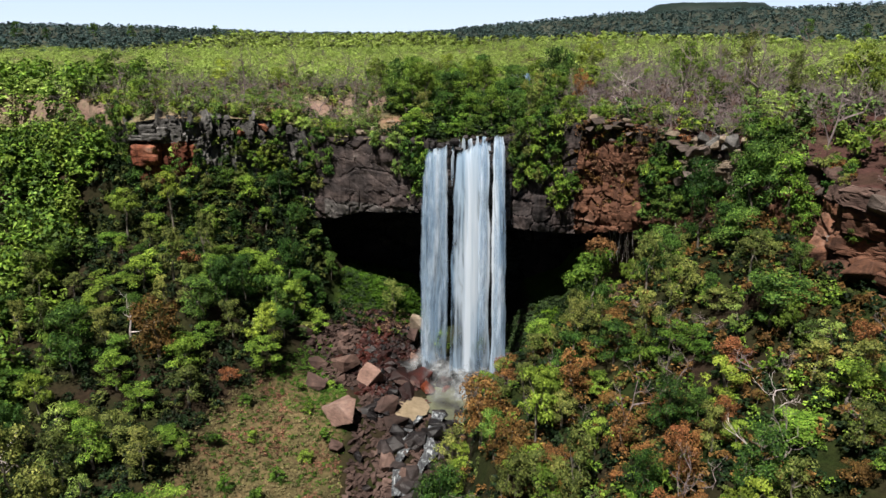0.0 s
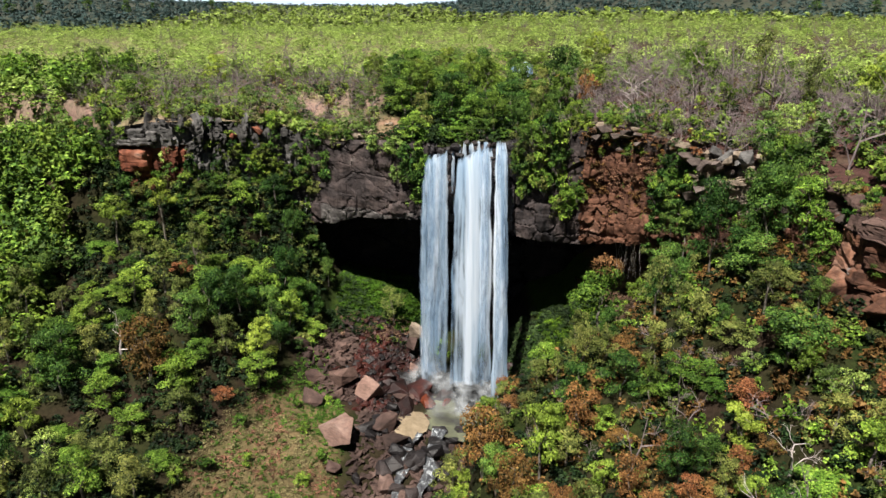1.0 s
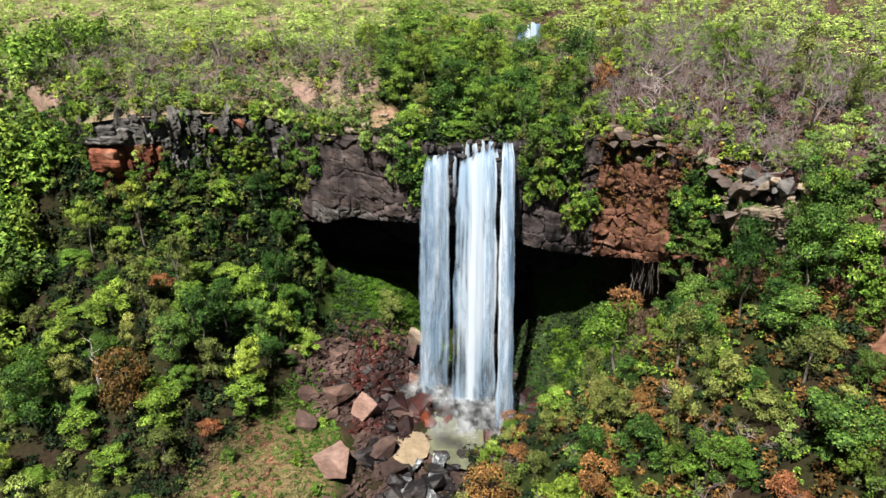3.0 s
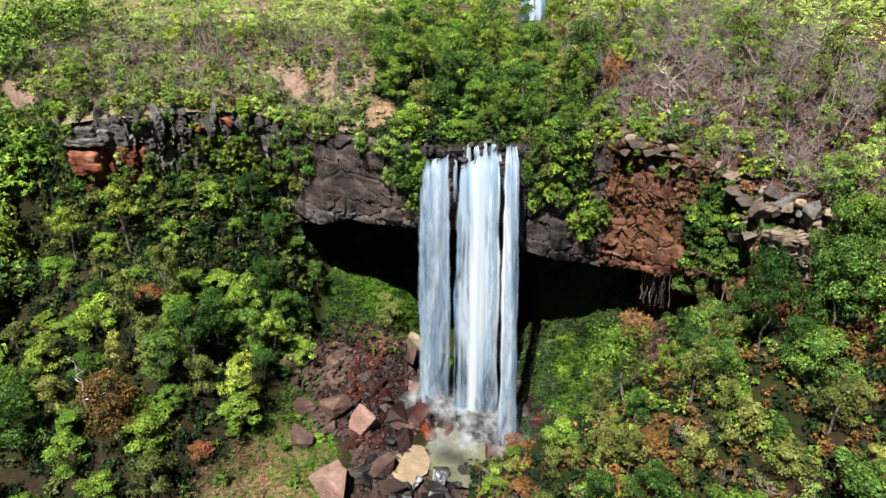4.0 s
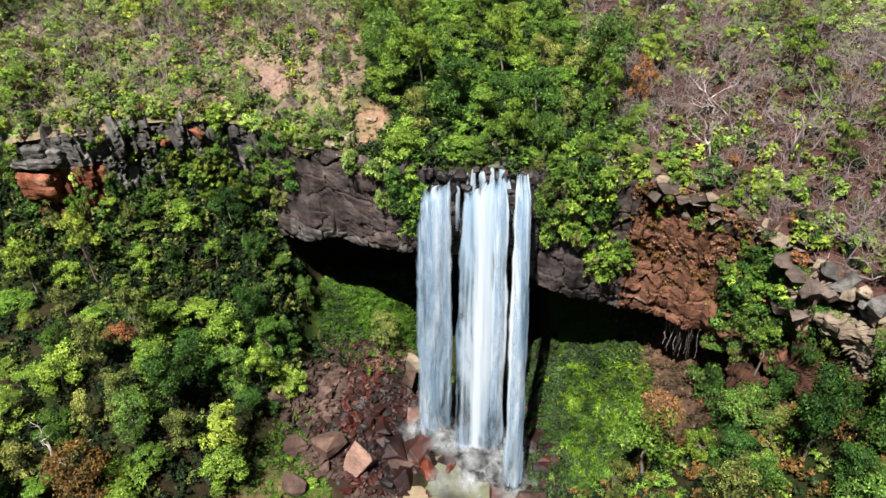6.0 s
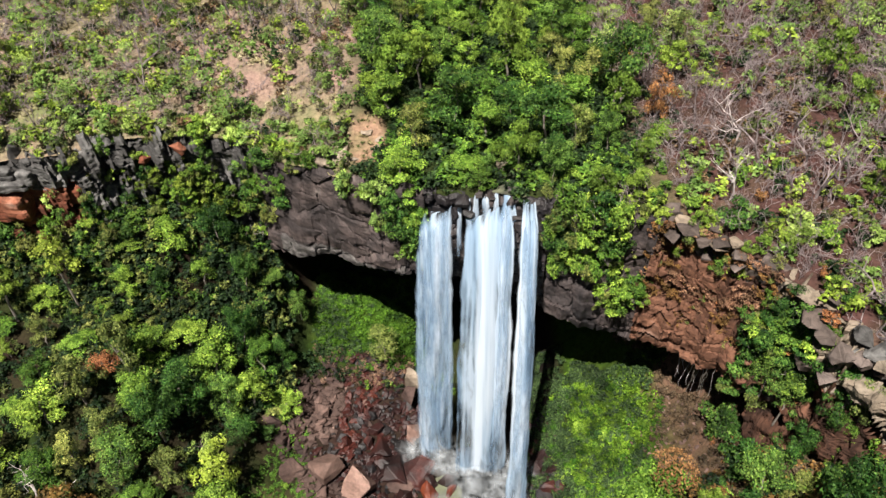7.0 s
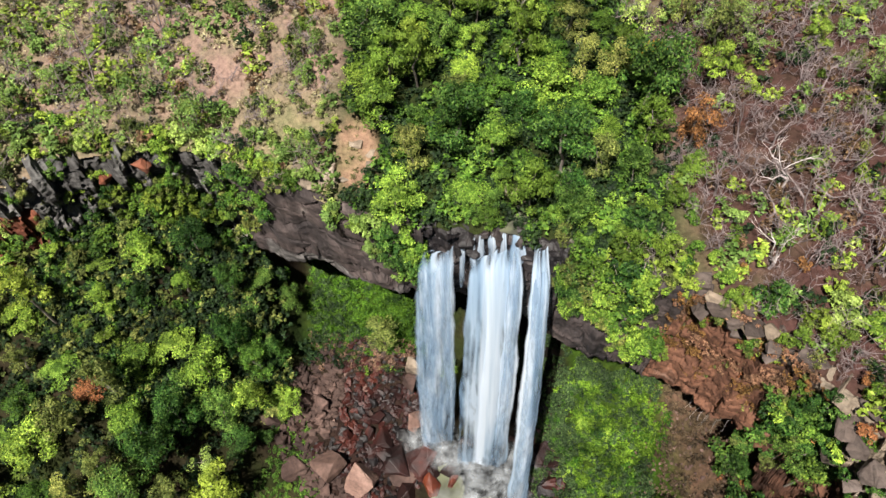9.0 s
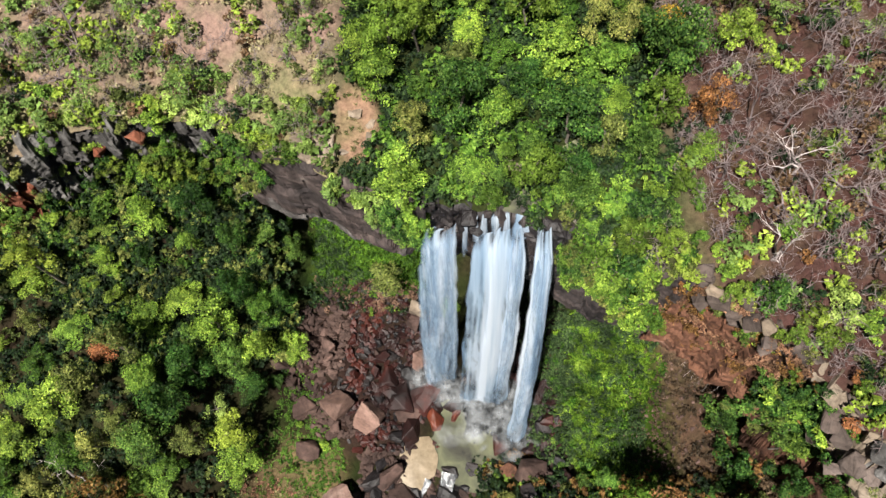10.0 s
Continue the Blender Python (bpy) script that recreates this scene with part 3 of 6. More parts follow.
    me.materials.append(foot_rock or material)          # a differently coloured bed at the foot
    me.materials.append(ROCK_CAVE_SHADE)                      # hollow behind the lip, its shade coloured near-black
    if foot_rock:
        zc, ac = flat[f[:, 0], 2], arc.reshape(-1)[f[:, 0]]
        slot[(zc < foot_z + 0.9 * vfbm(ac, zc, 0.3, 58, 3)) & (flat[f[:, 0], 0] > span[0]) & (flat[f[:, 0], 0] < span[1])] = 1
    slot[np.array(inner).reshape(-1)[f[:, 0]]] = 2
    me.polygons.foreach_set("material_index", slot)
    ob = new(name, me)
    return tagged(ob, label, "cliff", kind="structure")


def between(x0, y0, x1, y1):
    return (TH >= math.atan2(x0 - CX, y0 - CY) - 1e-6) & (TH <= math.atan2(x1 - CX, y1 - CY) + 0.0075)


cliff("cliff_west", between(-180, 70, -24, 125.5), ROCK_LICHEN, "dark grey weathered sandstone cliff with red base", ROCK_ORANGE, 37.6, (-54.5, -43.5), "pillars")
cliff("cliff_falls_left", between(-24, 125.5, -2.6, 117.1), ROCK_GREY, "layered grey sandstone overhang beside the waterfall", ROCK_SEEP, 26.6, (-21.5, -5), "smooth")
cliff("cliff_falls_lip", between(-2.6, 117.1, 11.2, 113), ROCK_BLACK, "wet black rock ledge that the water runs over")
cliff("cliff_falls_right", between(11.2, 113, 21, 107.5), ROCK_GREY, "dark grey overhang hung with plants", style="smooth")
cliff("cliff_east", between(21, 107.5, 30.5, 99.8), ROCK_PALE, "rust-red sandstone wall with a pale grey top and broken ledges", ROCK_RED, 40.2, style="wall")
cliff("cliff_broken_east", between(30.5, 99.8, 37.6, 85), ROCK_SAND, "pale grey and pink broken sandstone blocks over red rock", ROCK_RED, 35.5, style="loose")
cliff("cliff_south_east", between(37.6, 85, 60, 10), ROCK_BROWN, "broken brown sandstone cliff with reddish beds below", ROCK_RED, 39.0)

# flat-topped hill beyond the ridge
ha = np.linspace(0, 2 * math.pi, 60)
prof = [(1.0, 60), (0.93, 120), (0.80, 168), (0.70, 186), (0.35, 192), (0.02, 193)]
hx = 3500 * math.sin(0.345) + np.outer(330 * np.cos(ha), [p for p, _ in prof])
hy = 3500 * math.cos(0.345) + np.outer(260 * np.sin(ha), [p for p, _ in prof])
hz = np.array([[h for _, h in prof]] * 60) + 9 * vfbm(hx, hy, 0.012, 95, 3)
hill = mesh_np("hill", np.stack([hx, hy, hz], -1).reshape(-1, 3), grid_faces(60, 6), HILL_LEAF, True)
tagged(new("backdrop_hill", hill), "dark wooded flat-topped hill on the skyline", "hill", kind="structure")

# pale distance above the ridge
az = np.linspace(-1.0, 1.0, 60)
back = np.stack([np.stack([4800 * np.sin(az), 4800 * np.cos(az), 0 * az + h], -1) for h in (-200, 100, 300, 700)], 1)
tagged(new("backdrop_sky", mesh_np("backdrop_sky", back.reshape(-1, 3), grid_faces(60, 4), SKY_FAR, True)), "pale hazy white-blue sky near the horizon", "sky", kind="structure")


# ---- plants ----
def leaf_cards(c, nrm, size, rng):
    """One bent four-cornered leaf clump at each point. Returns verts, faces."""
    n = len(c)
    nrm = nrm / (np.linalg.norm(nrm, axis=1, keepdims=True) + 1e-9)
    t = np.cross(nrm, rng.normal(size=(n, 3)))
    t /= np.linalg.norm(t, axis=1, keepdims=True) + 1e-9
    b = np.cross(nrm, t)
    s = (size * rng.uniform(0.6, 1.35, n))[:, None]
    s = s * 1.15
    lean = rng.uniform(-0.35, 0.35, (n, 1))
    q = [c + t * s * rng.uniform(0.8, 1.25, (n, 1)) - nrm * s * 0.2, c + b * s * rng.uniform(0.45, 0.8, (n, 1)) - t * s * (0.5 + lean), c - b * s * rng.uniform(0.45, 0.8, (n, 1)) - t * s * (0.45 - lean)]
    return np.stack(q, 1).reshape(-1, 3), np.arange(3 * n).reshape(n, 3)


def crown_points(rng, rad, height, lobes, count, flat=0.75, gap=0.35):
    """Points and outward ways on a loose heap of leafy lobes; the crown's foot is at 0."""
    ctr, rl, lobes = [], [], int(lobes * 1.3)
    for k in range(lobes):
        h = rng.uniform(0.10, 0.92)
        wide = math.sin(math.pi * min(1.0, 0.22 + 0.72 * h)) ** 0.7
        a, q = rng.uniform(0, 2 * math.pi), rng.uniform(0.2, 0.95) * wide * rad
        ctr.append((math.cos(a) * q, math.sin(a) * q, height * h))
        rl.append(rad * rng.uniform(0.16, 0.36))
    ctr, rl = np.array(ctr), np.array(rl)
    which = rng.choice(lobes, count, p=rl ** 2 / (rl ** 2).sum())
    w = rng.normal(size=(count, 3))
    w[:, 2] = np.where(rng.uniform(size=count) < 0.6, np.abs(w[:, 2]), w[:, 2])
    w /= np.linalg.norm(w, axis=1, keepdims=True)
    far = np.where(rng.uniform(size=count) < 0.10, rng.uniform(1.0, 1.35, count), rng.uniform(0.7, 1.05, count))
    p = ctr[which] + w * (rl[which] * far)[:, None] * np.array([1, 1, flat])
    return p, w, ctr, rl


def tube(a, b, ra, rb, sides=5):
    a, b = np.array(a, float), np.array(b, float)
    d = b - a
    d /= np.linalg.norm(d) + 1e-9
    u = np.cross(d, (0.3, 0.9, 0.1))
    u /= np.linalg.norm(u) + 1e-9
    w = np.cross(d, u)
    ang = np.arange(sides) * 2 * math.pi / sides
    ring = np.cos(ang)[:, None] * u + np.sin(ang)[:, None] * w
    i = np.arange(sides)
    j = (i + 1) % sides
    return np.vstack([a + ring * ra, b + ring * rb]), np.stack([i, j, j + sides, i + sides], -1)


def weld(bits):
    vs, fs, o = [], [], 0
    for v, f in bits:
        vs.append(v)
        fs.append(f + o)
        o += len(v)
    return np.vstack(vs), np.vstack(fs)


def trunk_bits(rng, height, girth, tips):
    """A bent tapering trunk with limbs up to the lobes."""
    bits, p, top = [], np.array([0, 0, -3.0]), height * 0.55
    knots = [p] + [np.array([rng.normal() * 0.25, rng.normal() * 0.25, top * k / 3]) for k in (1, 2, 3)]
    for k in range(3):
        bits.append(tube(knots[k], knots[k + 1], girth * (1 - 0.2 * k), girth * (0.8 - 0.2 * k), 6))
    for t in tips:
        m = (knots[3] + t) / 2 + rng.normal(size=3) * 0.25
        s = knots[2] + (knots[3] - knots[2]) * rng.uniform(0.2, 1)
        bits.append(tube(s, m, girth * 0.38, girth * 0.24, 4))
        bits.append(tube(m, t, girth * 0.24, girth * 0.09, 4))
    return bits


def bare_bits(rng, height, girth, depth=4, spread=0.75, twist=0.25, boughs=3):
    """A leafless branching tree: the trunk's tubes, then those of each bough."""
    groups = []

    def grow(p, d, length, g, lev, bits):
        q = p + d * length * 0.55 + rng.normal(size=3) * length * 0.05
        e = q + (d + rng.normal(size=3) * twist) * length * 0.5
        sides = 5 if lev < 1 else 3
        if lev < 3:
            bits.append(tube(p, q, g, g * 0.8, sides))
            bits.append(tube(q, e, g * 0.8, g * 0.55, sides))
        else:
            bits.append(tube(p, e, g, g * 0.45, 3))
        if lev < depth:
            for k in range(boughs if lev == 0 else 2 + (rng.uniform() < 0.6)):
                d2 = d * 0.75 + rng.normal(size=3) * spread
                d2[2] = abs(d2[2]) * 0.8 + 0.15
                d2 /= np.linalg.norm(d2)
                own = bits
                if lev == 0:
                    own = []
                    groups.append(own)
                grow(e if k < 2 else q, d2, length * rng.uniform(0.55, 0.8), g * 0.6, lev + 1, own)
    first = []
    groups.append(first)
    grow(np.array([0, 0, -0.8]), np.array([rng.normal() * 0.1, rng.normal() * 0.1, 1.0]), height * 0.42, girth, 0, first)
    return groups


def tree_meshes(kind, seed, rad, height, lobes, count, size, leaf, flat=0.75, girth=0.18, foot=0.22):
    rng = rng_of(seed)
    count, size = int(count * 1.55), size * 0.68
    p, w, ctr, rl = crown_points(rng, rad, height * (1 - foot) / 0.95, lobes, count, flat)
    lift = np.array([0, 0, height * foot - 0.12 * height])
    nrm = w * 0.95 + np.array([0, 0, 0.35]) + rng.normal(size=w.shape) * 0.35
    v, f = leaf_cards(p + lift, nrm, size, rng)
    tips = ctr[np.argsort(-rl)[:5]] + lift
    tv, tf = weld(trunk_bits(rng, height, girth, tips))
    return mesh_np("trunk", tv, tf, BARK), mesh_np("crown", v, f, leaf)


def blossom_meshes(seed, rad, height, lobes, count, size, leaf, bloom):
    """A leafy tree whose topmost lobes stand in flower."""
    trunk, crown = tree_meshes("blossom", seed, rad, height, lobes, count, size, leaf)
    rng = rng_of(seed + 1)
    a, q = rng.uniform(0, 2 * math.pi, 620), rad * 0.62 * np.sqrt(rng.uniform(0, 1, 620))
    p = np.stack([np.cos(a) * q, np.sin(a) * q - 0.15 * rad, height * (0.99 - 0.24 * (q / rad) ** 2) + rng.normal(0, 0.16, 620)], -1)
    p = p[vfbm(p[:, 0], p[:, 1], 0.7, seed, 2) > -0.18]
    v, f = leaf_cards(p, np.array([0, 0, 1.0]) + rng.normal(size=p.shape) * 0.5, size * 0.62, rng)
    return trunk, crown, mesh_np("blossom", v, f, bloom)


def make_tree(name, meshes, m, label, category, group):
    e = new(name)
    e.empty_display_size = 0.5
    for me in meshes:
        child(me.name.split(".")[0], me, e)
    e.matrix_basis = m
    return tagged(e, label, category, group)


def place(x, y, z, s, rz, sz=1.0):
    return Matrix.LocRotScale((x, y, z), Euler((0, 0, rz)), (s, s, s * sz))


KINDS = {}


def tree_kind(key, name, label, category, variants):
    KINDS[key] = {"name": name, "label": label, "category": category, "meshes": variants, "first": {}, "count": 0}


def plant(key, x, y, z, s, rz, sz=1.0, v=None):
    """One plant of a kind at a place: the first of each variant is built, the rest are copies."""
    k = KINDS[key]
    v = k["count"] % len(k["meshes"]) if v is None else v
    k["count"] += 1
    m = place(x, y, z, s, rz, sz)
    if v not in k["first"]:
        k["first"][v] = make_tree(k["name"], k["meshes"][v], m, k["label"], k["category"], k["name"].replace("_", " ") + "s of the gorge")
        return k["first"][v]
    return copy_thing(k["first"][v], m)


tree_kind("dark", "broadleaf_tree", "dense dark green broadleaf tree of the gorge forest", "tree",
          [tree_meshes("dark", 100 + k, 3.6, 9.0, 24, 3000, 0.19, LEAF_DARK) for k in range(3)])
tree_kind("mid", "leafy_tree", "fresh green leafy tree with a rounded crown", "tree",
          [tree_meshes("mid", 120 + k, 3.0, 8.0, 20, 2300, 0.18, LEAF_MID) for k in range(3)])
tree_kind("olive", "olive_green_tree", "dull olive green tree with thin foliage", "tree",
          [tree_meshes("olive", 140 + k, 2.7, 7.5, 17, 1500, 0.17, LEAF_OLIVE, 0.8) for k in range(3)])
tree_kind("lime", "lime_green_tree", "bright yellow-green tree with a flat feathery crown", "tree",
          [tree_meshes("lime", 160 + k, 2.6, 6.0, 16, 1500, 0.175, LEAF_LIME, 0.55) for k in range(3)])
tree_kind("thin", "feathery_tree", "thin pale yellow-green tree with feathery see-through foliage", "tree",
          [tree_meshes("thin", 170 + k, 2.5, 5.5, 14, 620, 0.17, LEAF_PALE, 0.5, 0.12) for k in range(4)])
tree_kind("rust", "rust_brown_tree", "tree with dry rust-brown leaves", "tree",
          [tree_meshes("rust", 180 + k, 2.6, 5.8, 22, 1700, 0.165, LEAF_RUST, 0.85) for k in range(3)])


tree_kind("blossom", "flowering_tree", "dense green tree with an orange-brown flowering top", "tree", [blossom_meshes(190, 2.9, 8.0, 22, 2600, 0.17, LEAF_MID, LEAF_BLOSSOM)])
tree_kind("gold", "golden_tree", "green tree with a golden yellow flowering top", "tree", [blossom_meshes(195, 2.6, 7.0, 18, 2000, 0.17, LEAF_MID, LEAF_GOLD)])


def bare_meshes(seed, height, girth, depth, mat, spread=0.75):
    groups = bare_bits(rng_of(seed), height, girth, depth, spread)
    return [mesh_np("limb" if k else "trunk", *weld(g), mat) for k, g in enumerate(groups)]


tree_kind("bare", "bare_tree", "leafless pale grey tree with tangled branches", "tree", [bare_meshes(200 + k, 6.0, 0.14, 4, TWIG, 0.85) for k in range(4)])
tree_kind("snag", "dead_tree", "dead bleached white tree with bare crooked limbs", "tree", [bare_meshes(220 + k, 7.0, 0.20, 4, BARK_PALE, 0.65) for k in range(3)])


def bush_mesh(seed, rad, height, lobes, count, size, leaf):
    rng = rng_of(seed)
    count, size = int(count * 1.35), size * 0.78
    p, w, ctr, rl = crown_points(rng, rad, height, lobes, count, 0.8)
    v, f = leaf_cards(p, w * 0.6 + np.array([0, 0, 0.5]) + rng.normal(size=w.shape) * 0.45, size, rng)
    tv, tf = weld([tube((0, 0, -0.4), c, 0.06, 0.025, 4) for c in ctr])
    return mesh_np("trunk", tv, tf, BARK), mesh_np("crown", v, f, leaf)


tree_kind("bush", "green_bush", "low green bush on the rocky rim", "bush", [bush_mesh(240 + k, 1.7, 2.3, 10, 700, 0.16, LEAF_MID) for k in range(3)])
tree_kind("dark_bush", "dark_green_bush", "dark green bush clinging to the cliff", "bush", [bush_mesh(250 + k, 1.8, 2.6, 11, 800, 0.16, LEAF_DARK) for k in range(3)])
tree_kind("yellow_bush", "yellow_green_bush", "low yellow-green bush on dry soil", "bush", [bush_mesh(260 + k, 1.6, 2.0, 10, 620, 0.16, LEAF_LIME) for k in range(3)])
tree_kind("rust_bush", "withered_bush", "withered reddish-brown bush hanging on rock", "bush", [bush_mesh(290 + k, 1.5, 1.8, 8, 380, 0.14, LEAF_RUST) for k in range(2)])
tree_kind("dull_bush", "dull_green_bush", "dull olive green bush on the broken cliff", "bush", [bush_mesh(270 + k, 1.7, 2.2, 10, 620, 0.14, LEAF_OLIVE) for k in range(3)])
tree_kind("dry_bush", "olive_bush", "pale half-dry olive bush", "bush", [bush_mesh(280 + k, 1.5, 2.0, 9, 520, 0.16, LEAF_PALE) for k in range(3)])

rnd = rng_of(7)


def height_at(x, y):
    """Ground height, and whether the point lies in the gorge."""
    th, r = math.atan2(x - CX, y - CY), math.hypot(x - CX, y - CY)
    rr, zt = rim_pos(th)
    if r > rr + 0.6:
        return float(plateau_z(x, y)), False
    return min(float(gorge_z(x, y)), zt - 3), True


def rim_gap(x, y):
    th = math.atan2(x - CX, y - CY)
    return math.hypot(x - CX, y - CY) - float(rim_pos(th)[0])


TAKEN = {}


def take(x, y, d):
    TAKEN.setdefault((int(x // 6), int(y // 6)), []).append((x, y, d))


def free(x, y, d):
    a, b = int(x // 6), int(y // 6)
    for i in (-1, 0, 1):
        for j in (-1, 0, 1):
            for u, v, c in TAKEN.get((a + i, b + j), ()):
                if (x - u) ** 2 + (y - v) ** 2 < (d * 0.5 + c * 0.5) ** 2:
                    return False
    return True


def hero(key, x, y, top, wide=1.0, v=None):
    """A tree that is known by its place and the height of its top."""
    z, _ = height_at(x, y)
    base = {"dark": 8.3, "mid": 7.4, "olive": 7.0, "lime": 5.3, "thin": 4.9, "rust": 6.0, "bare": 5.6, "snag": 6.5, "bush": 2.3, "dark_bush": 2.6, "yellow_bush": 2.0, "dry_bush": 2.0, "blossom": 7.6, "gold": 6.6}[key]
    h = max(top - z, 1.5)
    s = min(max(wide, h / (base * 1.25)), 1.35 * wide)
    tall = min(h / (base * s), 1.35)
    plant(key, x, y, max(z, top - tall * base * s), s, rnd.uniform(0, 6.28), tall, v)
    take(x, y, 3.4 * wide)


# trees that stand out, gorge side
for row in [("mid", -35.7, 88.6, 15.2, 1.0), ("mid", -45, 95.5, 19, 0.9), ("olive", -41.2, 77.6, 10.3, 1.0), ("dark", -33.6, 101.5, 23, 0.85),
            ("olive", -42, 103.3, 27.5, 0.95), ("mid", -55, 111, 24, 1.0), ("mid", -24.9, 108.9, 18.4, 0.7), ("mid", -45, 86, 17, 1.0), ("dark", -51, 88, 20, 1.0),
            ("mid", -58, 87, 16.5, 1.0), ("mid", -24.8, 113.9, 18.6, 0.65), ("mid", -29.2, 111.4, 24.2, 0.9), ("dark", -20.5, 121.8, 17.5, 0.5), ("dark", -23.6, 121.2, 21.3, 0.6)]:
    hero(*row)
for row in [("dark", -22.5, 115.5, 14, 0.6), ("lime", -45.6, 114.6, 33.4, 0.7), ("mid", -43.9, 109, 27.8, 0.8), ("lime", -53, 113, 31, 0.8), ("dark", -36, 117.5, 28, 0.7),
            ("mid", -31, 119, 27.5, 0.6), ("dark", -26, 119.5, 26, 0.5), ("dark", -36, 97, 20, 0.9), ("olive", -38, 99, 23, 0.9), ("mid", -34, 94, 17, 0.8),
            ("olive", -41, 92.5, 20, 0.7), ("olive", -38, 107, 26.5, 0.8), ("mid", -33, 113.5, 27, 0.7), ("snag", -45.2, 93.4, 18.6, 0.9), ("mid", -39.5, 116.5, 28.5, 0.55), ("dark", -23.4, 105.5, 10.5, 0.6), ("dark", -25.6, 103.6, 12.5, 0.7), ("dark", -27.4, 107.2, 16.5, 0.75), ("dark", -22.8, 118.6, 15.5, 0.5), ("dark", -26.8, 115.6, 20.5, 0.7)]:
    hero(*row)
for row in [("mid", 11.9, 80.6, 23.4, 0.85), ("rust", 4.2, 72.5, 19, 0.9), ("blossom", 20.4, 88.4, 28.6, 1.25), ("olive", 24.4, 79.2, 32.8, 0.95), ("mid", 27.8, 77, 31.2, 0.75), ("dark", 26.6, 84.5, 29, 0.7),
            ("dark", 32.2, 77.2, 39.4, 1.1), ("dark", 31, 81.2, 39.6, 0.85), ("olive", 34.8, 72, 35, 0.85), ("dark", 32.8, 74.8, 36, 0.9), ("mid", 38.4, 75.4, 45, 0.7), ("dark", 36, 67, 37, 0.8),
            ("dark", 31.6, 62.5, 33.0, 1.15), ("lime", 25.6, 57.4, 27.4, 0.8), ("mid", 23.4, 66.4, 29.8, 0.65), ("rust", 19.8, 76.2, 24.7, 0.75), ("lime", 9.8, 65.3, 20.3, 0.7)]:
    hero(*row)
for row in [("rust", 27.6, 60.2, 27.9, 0.8), ("rust", 14.1, 68.8, 20.7, 0.8), ("rust", 18, 65.2, 20.2, 0.9), ("bare", 23.1, 62.2, 26.4, 0.8), ("mid", 28.1, 48.5, 32, 0.9), ("olive", 16.9, 84.1, 21.1, 0.6),
            ("snag", 24, 48, 27, 0.6), ("snag", 27.5, 52, 28, 0.6), ("olive", 22.5, 72, 28.5, 0.8), ("rust", 21, 60.5, 23.5, 0.8), ("lime", 24.5, 86.5, 25.5, 0.7), ("olive", 29, 68.5, 30.5, 0.9),
            ("lime", 15.2, 61, 19.5, 0.7), ("dark", 19, 70.5, 24.5, 0.75), ("dark", 33.5, 86.5, 32, 0.7), ("dark", 33, 91, 30, 0.6)]:
    hero(*row)
# tableland side
for row in [("dark", -8, 138, 49, 1.0), ("dark", 7.9, 128, 48.2, 1.1), ("mid", -6.9, 128.4, 48.4, 1.0), ("lime", -2.7, 132, 48.4, 1.0), ("mid", -4.6, 119.0, 45.4, 1.12), ("mid", 2.2, 119.6, 45.2, 1.0),
            ("dark", 11.6, 122.8, 46.8, 1.1), ("lime", 19.8, 123.5, 46.9, 0.8), ("gold", 21.1, 131.7, 47.8, 0.9), ("lime", 37.6, 133.7, 49.5, 0.9), ("lime", 19.2, 110.6, 45.2, 0.6), ("lime", 15.8, 111, 44.5, 0.7),
            ("lime", 31.4, 101.6, 46.3, 0.7)]:
    hero(*row)
for row in [("snag", 28, 109, 49.8, 0.85), ("snag", 30.3, 116.4, 49.6, 1.0), ("bare", 25.1, 117, 47.4, 1.0), ("snag", 46.9, 90.8, 50.5, 0.8), ("bare", 34.8, 93.6, 47.8, 0.9), ("dark", 1.5, 125.5, 47.6, 1.0),
            ("lime", 8.2, 134.5, 48.5, 0.9), ("mid", 15.4, 129.5, 47, 0.9), ("lime", 26.8, 130, 48, 0.8), ("mid", 23.5, 119.5, 46.5, 0.7), ("lime", 21, 115.8, 46, 0.7), ("mid", -8.5, 133, 48, 0.9)]:
    hero(*row)


